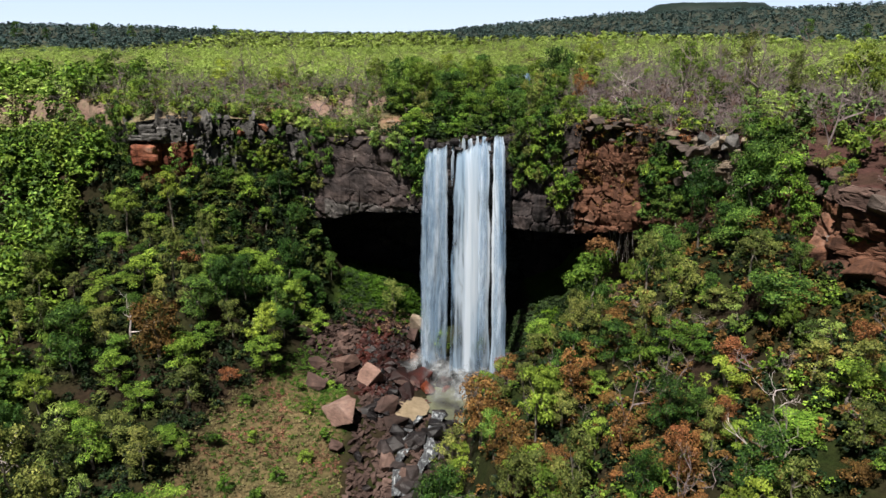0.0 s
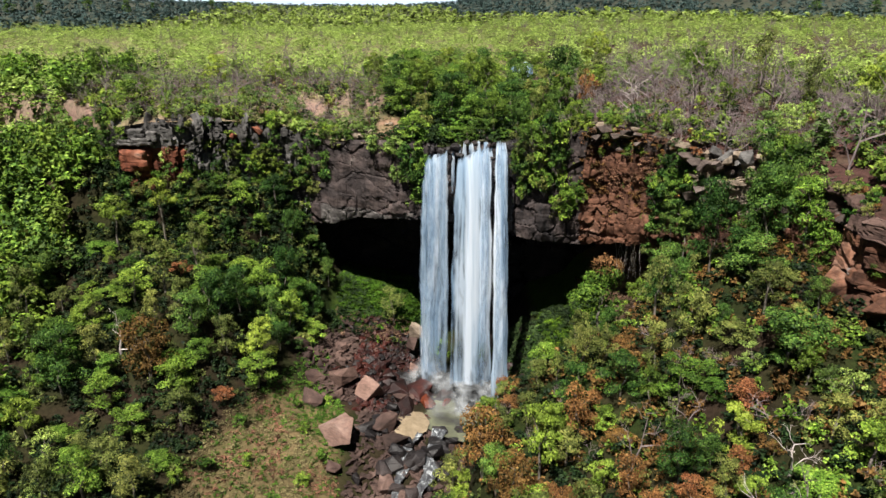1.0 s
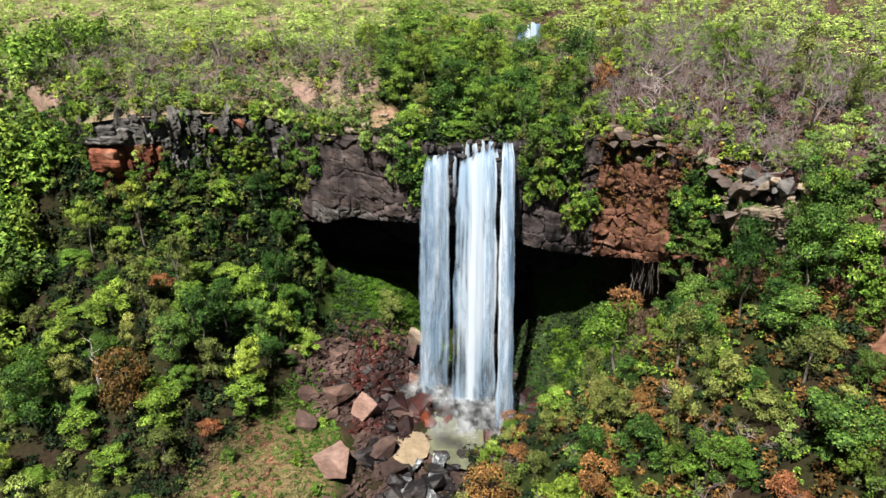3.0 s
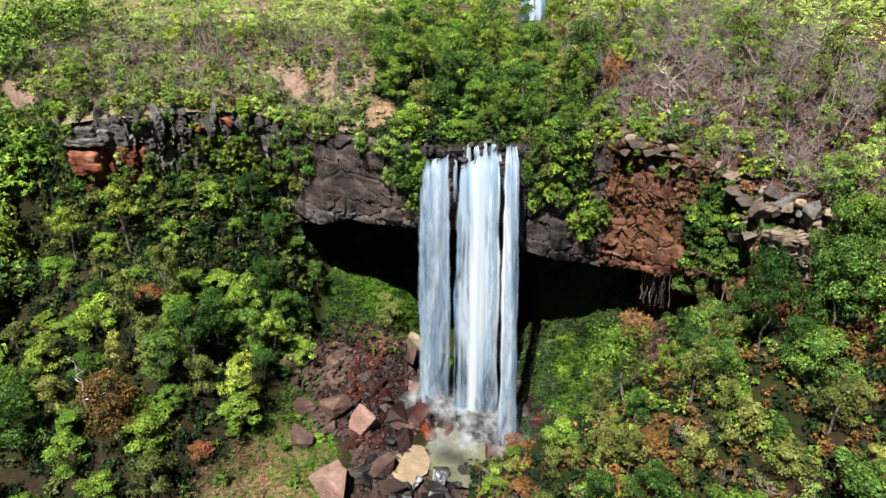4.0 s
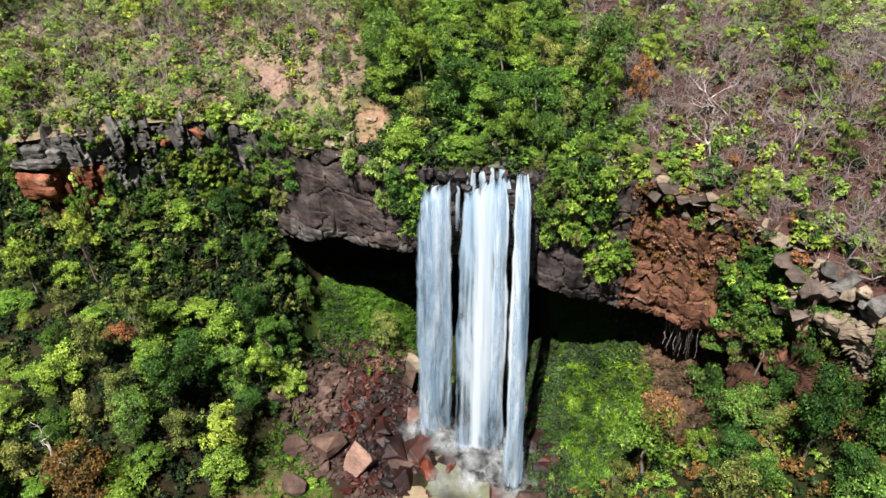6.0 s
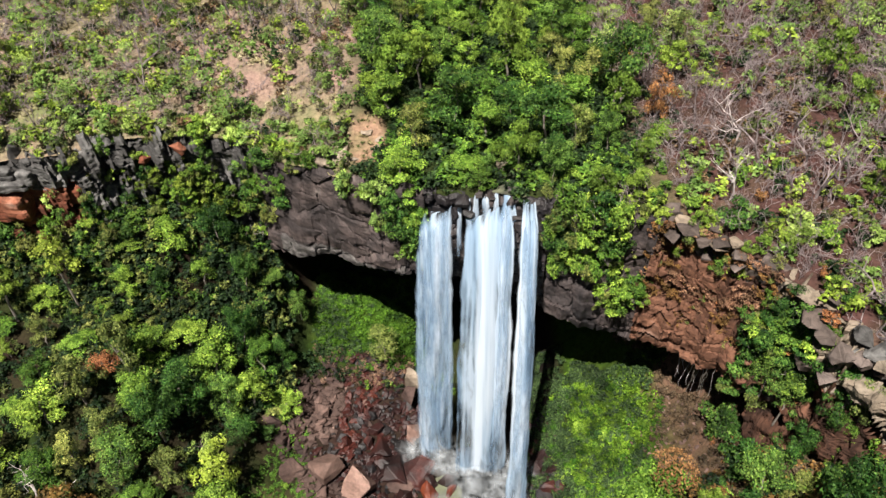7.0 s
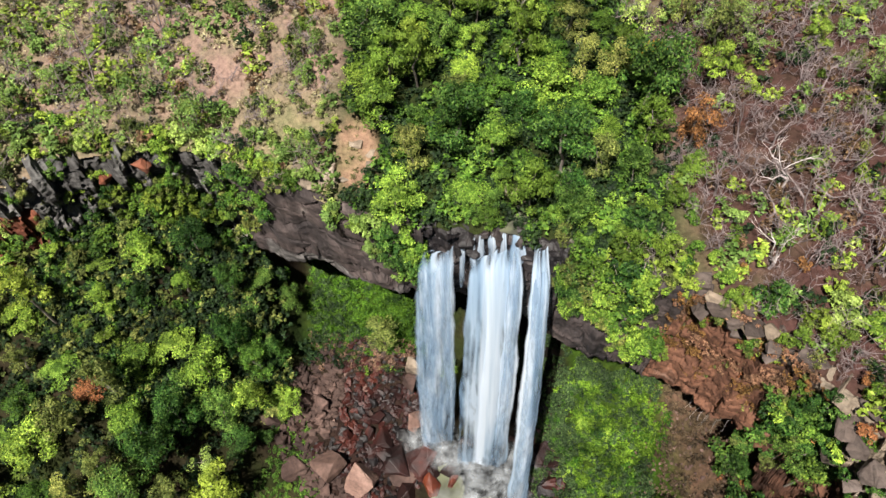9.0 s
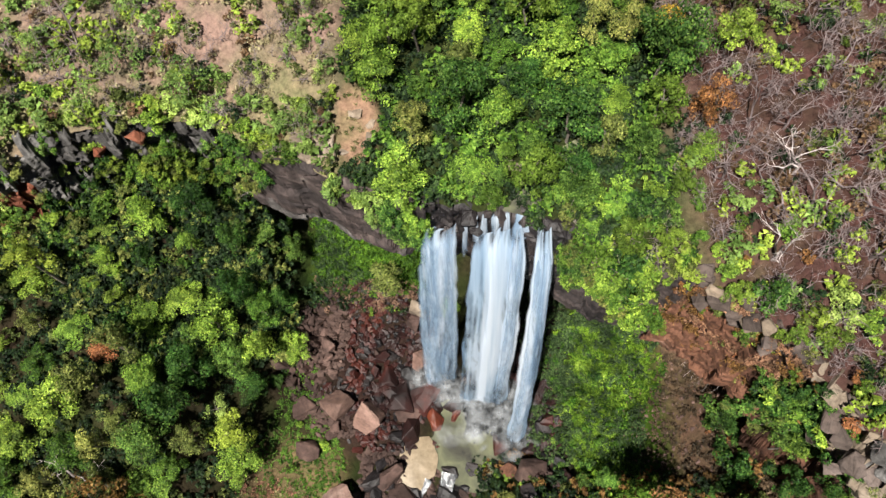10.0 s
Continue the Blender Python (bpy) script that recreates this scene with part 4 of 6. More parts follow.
# the wood by zones: chance of each kind
def zone(x, y):
    if rim_gap(x, y) > 0.6:
        out = rim_gap(x, y)
        lush = -10.5 + 3 * math.sin(y * 0.2) < x < 22 + 2 * math.sin(y * 0.17) and y > 112
        if lush and y < 190:
            return 3.3, {"dark": 1.4, "mid": 6.0, "lime": 3.4, "olive": 2.2}
        if x > 18:
            if out < 7 and y < 92:
                return 2.3, {"bush": 1.5, "dark_bush": 2.5, "dull_bush": 3, "bare": 2.5, "rust_bush": 1.5, "thin": 1.0}
            if out < 8.5:
                return 2.1, {"yellow_bush": 3, "bush": 3, "dark_bush": 1.0, "bare": 1.6, "dull_bush": 3, "dry_bush": 1.5, "rust_bush": 1.2}
            if y > 132 or (x > 42 and y < 110):
                return 2.9, {"bare": 7, "thin": 5, "lime": 0.7, "dry_bush": 1.2, "olive": 0.8}
            return 2.4, {"bare": 11, "yellow_bush": 1.6, "dull_bush": 2.0, "thin": 0.8, "lime": 0.4, "rust": 0.25}
        if out < 7:
            return 2.2, {"dry_bush": 5, "bush": 2.2, "yellow_bush": 2.4, "bare": 1.5, "thin": 2, "dull_bush": 1.2}
        if y < 150:
            return 3.9, {"thin": 4, "dry_bush": 1.6, "yellow_bush": 0.5, "bare": 5.5, "lime": 0.6, "mid": 0.4}
        return 3.0, {"thin": 7, "lime": 1.6, "bare": 3, "mid": 0.5}
    if x > 20 and y > 82:
        return 2.2, {"dark_bush": 4, "rust_bush": 2.5, "dull_bush": 2, "dark": 1.0, "bare": 1.5}
    if x < -39:
        return 4.0, {"mid": 5, "lime": 1.8, "olive": 4.6, "dark": 2.6, "snag": 0.5, "rust": 0.4, "thin": 1.4}
    if x < -20 and y > 98:
        return 4.2, {"mid": 4.4, "lime": 0.7, "olive": 3.0, "dark": 4.4, "snag": 0.5, "rust": 0.15, "thin": 0.5}
    if x < -12:
        return 4.2, {"dark": 3.6, "mid": 4.6, "olive": 3.6, "rust": 0.15, "snag": 0.45, "lime": 0.2}
    if x > 13 and y > 71:
        return 2.4, {"mid": 3.2, "olive": 3.2, "dark": 2.2, "rust": 0.5, "lime": 1.8, "bare": 1.8, "rust_bush": 1.5}
    return 2.1, {"mid": 2.6, "olive": 3.6, "dark": 1.2, "rust": 4.6, "lime": 1.6, "bare": 2.4, "thin": 1.0, "rust_bush": 1.5}


CLEAR_Y, CLEAR_X = [70, 77, 84, 92, 103, 110], [-35, -33, -31, -27, -22.5, -21.5]


def open_ground(x, y):
    """Places with no trees."""
    if (-21 if y > 104 else -26) < x < 11 and y > 91 and rim_gap(x, y) < 0:
        return True                                            # boulders, pool, mossy mound
    if x > 8 and y > (89 if x < 16 else 93) and x < (36 if y > 99.5 else 29.5) and rim_gap(x, y) < 0:
        return True                                            # mossy slope under the overhang
    xc = np.interp(y, [40, 75, 85, 98], [-8, -5.5, -3, 1.5])
    if rim_gap(x, y) < 0 and (-17 if y > 83 else -12) < x - xc < 5.5:
        return True
    if 33.5 < x and 55 < y < 71 and rim_gap(x, y) < 0:
        return True                                            # red rock face
    if 70 < y < 110 and x < 0 and x > np.interp(y, CLEAR_Y, CLEAR_X):
        return True                                            # dry grassy clearing
    if math.hypot((x + 24) / 7, (y - 137) / 6) < 1 and rim_gap(x, y) > 0:
        return True
    if math.hypot((x - 19) / 5, (y - 183) / 11) < 1:
        return True                                            # the cascade upstream
    if math.hypot((x + 9.8) / 4.2, (y - 124.6) / 5.2) < 1 and rim_gap(x, y) > 0:
        return True                                            # sandy outcrop beside the falls
    sx = 14 + (y - 120) * 0.1
    return rim_gap(x, y) > 0 and abs(x - sx) < 2.0 and y > 150


def scatter(x0, x1, y0, y1, tries):
    for _ in range(tries):
        x, y = rnd.uniform(x0, x1), rnd.uniform(y0, y1)
        if open_ground(x, y) or abs(rim_gap(x, y)) < 0.3:
            continue
        gap, chance = zone(x, y)
        gap *= rnd.uniform(0.75, 1.2)
        if not free(x, y, gap):
            continue
        keys = list(chance)
        w = np.array([chance[k] for k in keys])
        key = keys[int(rnd.choice(len(keys), p=w / w.sum()))]
        if key == "bare" and KINDS["bare"]["count"] >= 298:
            continue
        z, low = height_at(x, y)
        s = rnd.uniform(0.66, 1.28) * (1.0 if low else 0.88)
        up = rnd.uniform(0.85, 1.2)
        if low and x > 2:
            s = min(s, 0.5) if x < 13.5 and y > 80 else 0.68 * s
        if low and x < -20 and y > 104:
            room = float(rim_pos(math.atan2(x - CX, y - CY))[1]) - (9.5 if -55 < x < -39 else 8.5) - z
            if room < 2:
                key, up = "bush", 1.0
            elif key not in ("bush", "bare"):
                s, up = min(s, room / 8.0 + 0.1), min(up, 1.0)
        plant(key, x, y, z, s, rnd.uniform(0, 6.28), up)
        take(x, y, gap)


for _ in range(110):
    x, y = rnd.uniform(11.5, 25), rnd.uniform(104, 118)
    if 0.6 < rim_gap(x, y) < 7 and free(x, y, 1.6):
        plant(("bush", "dull_bush", "bush", "dark_bush")[int(rnd.integers(4))], x, y, height_at(x, y)[0], rnd.uniform(0.6, 1.1), rnd.uniform(0, 6.28))
        take(x, y, 1.6)
for x, y in ((-2.2, 117.2), (-0.6, 117.6), (1.0, 117.4), (2.6, 117.8), (3.8, 117.0), (4.8, 118.6), (10.6, 117.2), (11.6, 115.8), (12.2, 118.6), (9.8, 119.6), (8.0, 121.4), (1.8, 119.4), (-1.4, 119.6), (5.6, 121.2), (11.4, 121.0)):
    plant(("bush", "mid", "dark_bush", "dark")[int(rnd.integers(4))], x, y, height_at(x, y)[0], rnd.uniform(0.45, 0.7), rnd.uniform(0, 6.28))
    take(x, y, 1.8)
scatter(-62, 42, 40, 122, 6000)
scatter(34, 66, 40, 100, 1500)
scatter(-68, 58, 84, 165, 9000)


# ---- plants on the cliff face ----
def on_face(x, y, drop, out=0.3):
    """A point on the cliff below the rim, by the azimuth of (x, y)."""
    th = math.atan2(x - CX, y - CY)
    r, zt = rim_pos(th)
    return CX + math.sin(th) * (r - out), CY + math.cos(th) * (r - out), float(zt) - drop


def hang(x0, y0, x1, y1, n, d0, d1, keys, s0=0.7, s1=1.2, out=0.6):
    for _ in range(n):
        t = rnd.uniform()
        x, y, z = on_face(x0 + (x1 - x0) * t, y0 + (y1 - y0) * t, rnd.uniform(d0, d1), out)
        plant(keys[int(rnd.integers(len(keys)))], x, y, z - 0.8, rnd.uniform(s0, s1), rnd.uniform(0, 6.28), rnd.uniform(0.9, 1.5))


hang(-72, 131, -56, 122.5, 60, 0.5, 14, ("dark_bush", "bush", "dark_bush"))
hang(-38, 121, -23, 124.5, 46, 4.5, 11, ("yellow_bush", "bush", "dark_bush", "dull_bush"), 0.6, 1.1, 1.4)
for _ in range(260):
    x, y = rnd.uniform(-58, -22), rnd.uniform(110, 127)
    if -15 < rim_gap(x, y) < -1.0 and free(x, y, 1.3):
        s = rnd.uniform(0.7, 1.2)
        plant(("bush", "dark_bush", "yellow_bush", "dull_bush", "dark_bush", "dull_bush")[int(rnd.integers(6))], x, y, height_at(x, y)[0] - 0.2, s, rnd.uniform(0, 6.28), 1.1)
        take(x, y, 1.3)
hang(-24.5, 124, -20, 123.5, 14, 1.0, 14, ("dark_bush", "dull_bush", "bush"), 0.6, 1.0)
hang(-50, 116, -38, 120, 34, 9.8, 17, ("bush", "dark_bush", "dull_bush"), 0.8, 1.3, 1.6)
hang(-60, 124.5, -54.5, 120.4, 14, 3, 14, ("bush", "dull_bush", "yellow_bush"), 0.7, 1.2, 1.0)
hang(-47, 119.6, -38, 123, 9, 0, 8, ("dull_bush", "bush", "dry_bush"), 0.35, 0.7, 0.6)
hang(-46, 120, -40, 122, 8, 7, 10, ("bush", "dark_bush", "dull_bush"), 0.5, 0.9)
hang(-13, 120.5, -8, 118.8, 8, 0, 3, ("yellow_bush", "dry_bush"), 0.7, 1.1)
hang(-7.2, 118.6, -2.6, 117.1, 18, 0, 6, ("dark_bush", "bush", "dark_bush"), 0.8, 1.2, 0.9)
hang(-5.6, 118, -2.6, 117.1, 9, 6, 11, ("dark_bush", "bush"), 0.6, 0.9, 0.7)
hang(-25, 124.6, -21.8, 124, 12, 2, 12, ("dark_bush", "dull_bush", "dark_bush"), 0.7, 1.1, 0.8)
hang(-9, 119, -4, 117.5, 8, 4, 10, ("bush", "dry_bush"), 0.5, 0.9)
hang(10.8, 113, 19, 108.5, 46, 0, 8.5, ("dark_bush", "dark_bush", "bush", "dull_bush"), 0.7, 1.3, 1.2)
hang(17, 109.5, 20.5, 107.8, 12, 9, 14, ("bush", "dull_bush"), 0.6, 1.1, 1.0)
hang(19, 108.7, 31, 99, 15, 0, 5, ("yellow_bush", "dull_bush", "rust_bush"), 0.5, 0.9)
hang(20, 108.2, 30, 100, 16, 3, 16, ("rust_bush", "dull_bush", "rust_bush"), 0.35, 0.7, 0.3)
hang(18, 109, 20.8, 107.6, 6, 9, 12, ("bush", "yellow_bush"), 0.6, 1.0, 0.4)
hang(29, 101.5, 31.5, 98.5, 8, 5, 14, ("rust_bush", "dull_bush", "dark_bush"), 0.6, 1.0)
hang(30, 100.5, 32, 97.5, 16, 4, 16, ("dark_bush", "dull_bush", "dark_bush"), 0.7, 1.2, 0.8)
hang(30.5, 99.5, 34.5, 93, 24, 2, 11, ("dark_bush", "dark_bush", "bush"), 0.8, 1.3, 0.8)
hang(31, 99, 33.6, 94.5, 16, 0, 13, ("rust_bush", "dark_bush", "rust_bush"), 0.6, 1.1)
hang(22, 107, 34, 93, 16, 0, 12, ("rust_bush", "rust_bush", "dull_bush"), 0.35, 0.7, 0.4)
hang(37, 86.5, 39.8, 72, 28, 1, 13, ("bush", "dull_bush", "dark_bush"), 0.7, 1.4)
hang(34, 93, 39.5, 74, 20, 6, 16, ("olive", "mid", "dark"), 0.45, 0.75, 0.8)
hang(37.6, 85, 41, 70, 18, -0.8, 2.5, ("bush", "dark_bush", "dull_bush"), 0.7, 1.2, -0.6)
hang(41, 61, 46, 45, 22, 1, 12, ("bush", "dull_bush", "olive"), 0.6, 1.0)


hang(-84, 139, -56, 122.5, 46, -0.8, 1.4, ("bush", "dark_bush", "yellow_bush", "dull_bush"), 0.7, 1.3, -0.8)
hang(-72, 131, -56, 122.5, 30, -1.0, 0.2, ("bush", "dark_bush", "yellow_bush"), 0.7, 1.2, -3.5)
hang(-38, 122, -15, 121.5, 26, -0.5, 1.2, ("bush", "dry_bush", "yellow_bush", "dull_bush"), 0.5, 0.9, -0.3)
hang(18, 109, 31, 99, 14, -0.5, 0.6, ("yellow_bush", "dull_bush"), 0.6, 1.0, -0.4)
hang(36.5, 87, 41, 66, 18, -0.5, 0.8, ("dull_bush", "dark_bush", "rust_bush"), 0.6, 1.1, -0.3)


for key, x, y, z, s in [("bush", 18.6, 106.9, 31.6, 1.0), ("bush", 19.9, 106.2, 32.0, 1.0), ("yellow_bush", 20.8, 105.9, 31.8, 0.8), ("yellow_bush", 30.0, 99.2, 31.2, 1.0), ("bush", 30.6, 98.6, 32.0, 1.0), ("bush", 31.0, 97.4, 34.0, 1.0),
                        ("yellow_bush", 30.2, 98.6, 33.0, 0.9), ("bush", 26.6, 103.2, 39.0, 0.9), ("yellow_bush", 27.6, 102.4, 39.2, 0.9), ("dark_bush", 30.6, 97.6, 34.6, 1.4), ("dark_bush", 31.2, 98.6, 30.0, 1.4),
                        ("dark", 31.4, 97.0, 28.6, 0.66), ("dark", 30.6, 98.8, 27.0, 0.55), ("dark", 32.4, 94.6, 28.2, 0.6), ("dark_bush", 30.0, 99.6, 28.6, 1.3), ("dark_bush", 32.0, 95.8, 33.0, 1.5)]:
    plant(key, x, y, z, s, rnd.uniform(0, 6.28))
hang(-40, 122.5, -15, 121.5, 40, -0.9, 0.8, ("dull_bush", "dry_bush", "bush", "yellow_bush"), 0.5, 1.0, -1.4)
hang(-40, 122.5, -24, 124.5, 16, 0.5, 5, ("dull_bush", "bush", "dark_bush"), 0.5, 0.9, 0.4)
for _ in range(22):
    x, y = rnd.uniform(28.8, 35), rnd.uniform(86, 99)
    plant(("dark_bush", "rust_bush", "dull_bush")[int(rnd.integers(3))], x, y, height_at(x, y)[0], rnd.uniform(0.7, 1.3), rnd.uniform(0, 6.28), 1.2)


# roots and vines trailing from the overhang
vines = tagged(new("hanging_vines"), "thin pale vines trailing from the overhang's edge", "vines")
vrng = rng_of(88)
for k in range(16):
    t = 0.15 + 0.8 * vrng.uniform()
    x, y, z = on_face(24.5 + 5 * t, 105.0 - 2.6 * t, 15.2, 0.5)
    bits, p, g = [], np.array([x, y, z + 0.8]), vrng.uniform(0.03, 0.055)
    for _ in range(6):
        q = p + np.array([vrng.normal(0.12, 0.22), vrng.normal(0, 0.2), -vrng.uniform(0.7, 1.5)])
        bits.append(tube(p, q, g, g * 0.85, 4))
        p, g = q, g * 0.85
    child("vine", mesh_np("vine", *weld(bits), BARK_PALE if k % 3 else BARK), vines)


# ---- uncounted growth, joined by kind ----
def card_template(seed, rad, height, lobes, count, size, flat=0.8, up=0.65, loose=0.38):
    rng = rng_of(seed)
    p, w, _, _ = crown_points(rng, rad, height, lobes, count, flat)
    return leaf_cards(p, w * 0.6 + np.array([0, 0, up]) + rng.normal(size=w.shape) * loose, size, rng)


def twig_template(seed, n, rad, height, g):
    rng = rng_of(seed)
    bits = []
    for _ in range(n):
        a = rng.uniform(0, 6.28)
        base = np.array([math.cos(a), math.sin(a), 0]) * rad * 0.35 * rng.uniform()
        tip = base + np.array([math.cos(a) * rad * rng.uniform(0.1, 1), math.sin(a) * rad * rng.uniform(0.1, 1), height * rng.uniform(0.5, 1)])
        mid2 = (base + tip) / 2 + rng.normal(size=3) * 0.2
        bits.append(tube(base, mid2, g, g * 0.7, 3))
        bits.append(tube(mid2, tip, g * 0.7, g * 0.3, 3))
    return weld(bits)


def stuff(name, label, category, templates, material, pts):
    """Many copies of a few templates in one mesh. pts: x, y, z, scale."""
    pts = np.asarray(pts, float)
    if not len(pts):
        return
    rng, vs, fs, o = rng_of(len(pts)), [], [], 0
    for k, (tv, tf) in enumerate(templates):
        p = pts[k::len(templates)]
        if not len(p):
            continue
        a = rng.uniform(0, 6.28, len(p))
        c, s = np.cos(a)[:, None], np.sin(a)[:, None]
        sc = p[:, 3:4]
        v = np.stack([(tv[:, 0] * c - tv[:, 1] * s) * sc + p[:, 0:1], (tv[:, 0] * s + tv[:, 1] * c) * sc + p[:, 1:2],
                      tv[:, 2] * sc * rng.uniform(0.8, 1.25, (len(p), 1)) + p[:, 2:3]], -1)
        f = tf[None] + (np.arange(len(p)) * len(tv))[:, None, None] + o
        vs.append(v.reshape(-1, 3))
        fs.append(f.reshape(-1, tf.shape[1]))
        o += len(p) * len(tv)
    return tagged(new(name, mesh_np(name, np.vstack(vs), np.vstack(fs), material)), label, category, kind="stuff")


def sample(n, x0, x1, y0, y1, seed, under=False):
    rng = rng_of(seed)
    x, y = rng.uniform(x0, x1, n), rng.uniform(y0, y1, n)
    th, r = np.arctan2(x - CX, y - CY), np.hypot(x - CX, y - CY)
    rr, zt = rim_pos(th)
    top = (r > rr + 0.4) & (not under)
    z = np.where(top, plateau_z(x, y), np.minimum(gorge_z(x, y), zt - 3))
    return x, y, z, top, r - rr, rng


LOW = [card_template(300 + k, 0.95, 1.0, 7, 100, 0.138) for k in range(4)]
HERB = [card_template(310 + k, 0.7, 0.4, 6, 50, 0.122) for k in range(4)]
TWIGS = [weld([(v if len(v) == 6 else v[[0, 2, 4, 5, 7, 9]], f if len(v) == 6 else np.array([[0, 1, 4, 3], [1, 2, 5, 4], [2, 0, 3, 5]])) for g in bare_bits(rng_of(320 + k), 3.0, 0.06, 3, 1.0, 0.4) for v, f in g]) for k in range(5)]

# gorge undergrowth
x, y, z, top, gap, rng = sample(6600, -62, 42, 42, 126, 1)
bare_rock = ((x > np.interp(y, CLEAR_Y, CLEAR_X)) & (x < -11) & (y > 70) & (y < 110)) | ((x > -25) & (x < 11.5) & (y > 96) & (y < 116)) | ((np.abs(x + 6) < 9) & (y > 70) & (y < 98))
moss = (x > 10) & (x < 25) & (y > 93) & ~top
brown = (x >= 25) & (x < 29.5) & (y > 92) & ~top & (gap > -14)
ok = ~top & ~bare_rock & ~moss & ~brown & ((y < 119) | (x < -21)) & (gap < -1.2)
pick = rng.uniform(size=len(x))
P4 = np.stack([x, y, z, rng.uniform(0.7, 1.5, len(x))], -1)
stuff("undergrowth", "green undergrowth covering the gorge slopes", "undergrowth", LOW, LEAF_MID, P4[ok & (pick < 0.16) & (x > -12)])
# The dark leaves put the shade between the trees into the colour.
stuff("dark_undergrowth", "dark green undergrowth in the gorge, shade put into its colour", "undergrowth", LOW, LEAF_SHADE, P4[ok & (pick >= np.where(x > -12, 0.16, 0.1)) & (pick < np.where(x > 0, 0.58, 0.72))])
stuff("dull_undergrowth", "dull olive undergrowth in the gorge", "undergrowth", LOW, LEAF_OLIVE, P4[ok & (pick >= 0.72) & (pick < np.where(x > 0, 0.78, 0.9))])
stuff("rusty_undergrowth", "dry rust-coloured undergrowth in the gorge", "undergrowth", LOW, LEAF_RUST, P4[ok & ((pick >= 0.78) | (pick >= 0.58) & (pick < 0.72)) & (x > 0)])
x, y, z, top, gap, rng = sample(6800, 9.5, 36, 88, 128, 2, True)
P4 = np.stack([x, y, z - 0.05, rng.uniform(0.6, 1.2, len(x))], -1)
edge = vfbm(x, y, 0.2, 71, 3)
m = ~top & (x > 14.2 + edge * 6) & (x < 25 + 4 * edge) & (gap < 4.5 + 4 * edge)
stuff("moss_carpet", "bright green mossy herb carpet wet with spray", "moss", HERB, LEAF_MOSS, P4[m & (edge > -0.04)])
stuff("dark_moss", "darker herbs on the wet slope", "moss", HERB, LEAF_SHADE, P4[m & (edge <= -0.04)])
fern = rng.uniform(size=len(x))
stuff("ferns", "lush green ferns on the wet slope", "ferns", LOW, LEAF_MOSS, P4[m & (fern < 0.13)] * np.array([1, 1, 1, 0.8]))
for _ in range(60):
    bx, by = rnd.uniform(13.0, 21.5), rnd.uniform(92, 108)
    if rnd.uniform() < 0.35 + 0.65 * (bx < 16):
        plant(("bush", "dark_bush", "bush", "yellow_bush")[int(rnd.integers(4))], bx, by, float(gorge_z(bx, by)) - 0.2, rnd.uniform(0.3, 0.65), rnd.uniform(0, 6.28), 0.9)
wet_side = ~top & (x > 10.3) & (x < 16) & (y > 95) & (gap < 8) & (fern > 0.55)
# Past 2.5 m under the overhang the dark leaves carry its shade in colour.
stuff("dark_ferns", "dark green wet-slope ferns and creepers, shade-coloured under the overhang", "ferns", LOW, LEAF_SHADE, P4[(m & ((fern > 0.88) | (gap > 2.5))) | wet_side] * np.array([1, 1, 1, 0.9]))
m2 = ~top & (x > 24 + 4 * edge) & (gap < 12) & (rng.uniform(size=len(x)) < 0.42)
stuff("dry_litter", "brown dry leaf litter on the slope", "leaf litter", HERB, LEAF_LITTER, P4[m2])
x, y, z, top, gap, rng = sample(3400, -24, -1, 112, 134, 3, True)
P4 = np.stack([x, y, z, rng.uniform(0.6, 1.3, len(x))], -1)
m = (gap < 16) & (y > 119.0 + 1.5 * vfbm(x, y, 0.3, 72, 3)) & (x < -3) & (x > -19)
pick = rng.uniform(size=len(x)) + 0.5 * vfbm(x, y, 0.25, 74, 3) + 0.04 * (x + 11)
stuff("moss_mound", "green ferny mound beside the falls", "moss", HERB, LEAF_MOSS, P4[m & (pick > 0.22)])
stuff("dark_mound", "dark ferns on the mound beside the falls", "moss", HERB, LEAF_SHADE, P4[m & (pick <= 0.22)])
stuff("withered_mound", "withered brown growth at the mound's foot", "moss", HERB, LEAF_LITTER, P4[(y > 116.5) & (y < 120) & (x < -5) & (x > -19) & (gap < 16) & (pick > 0.4)])
x, y, z, top, gap, rng = sample(9500, -39, -12, 70, 110, 4)
P4 = np.stack([x, y, z, rng.uniform(0.28, 0.72, len(x))], -1)
clear = (x > np.interp(y, CLEAR_Y, CLEAR_X) - 0.8) & (x < np.interp(y, [70, 84, 92, 100, 110], [-13, -14, -13.5, -16, -19.5]))
green = clear & (y > 93 - 0.9 * (x + 24) + 5 * vfbm(x, y, 0.2, 75, 3))
pick = np.clip(rng.uniform(size=len(x)) + 0.9 * vfbm(x, y, 0.35, 76, 3), 0, 1)
stuff("dry_grass", "pale dry grass in a small clearing", "grass", HERB, LEAF_STRAW, P4[clear & ~green & (pick < 0.56)])
stuff("withered_grass", "withered reddish-brown tufts in the clearing", "grass", HERB, LEAF_RUSTGRASS, P4[clear & ~green & (pick > 0.90)])
stuff("green_herbs", "bright green herbs at the foot of the slope", "undergrowth", HERB, LEAF_MID, P4[(green & (pick < 0.8)) | (clear & ~green & (pick > 0.56) & (pick < 0.90))])
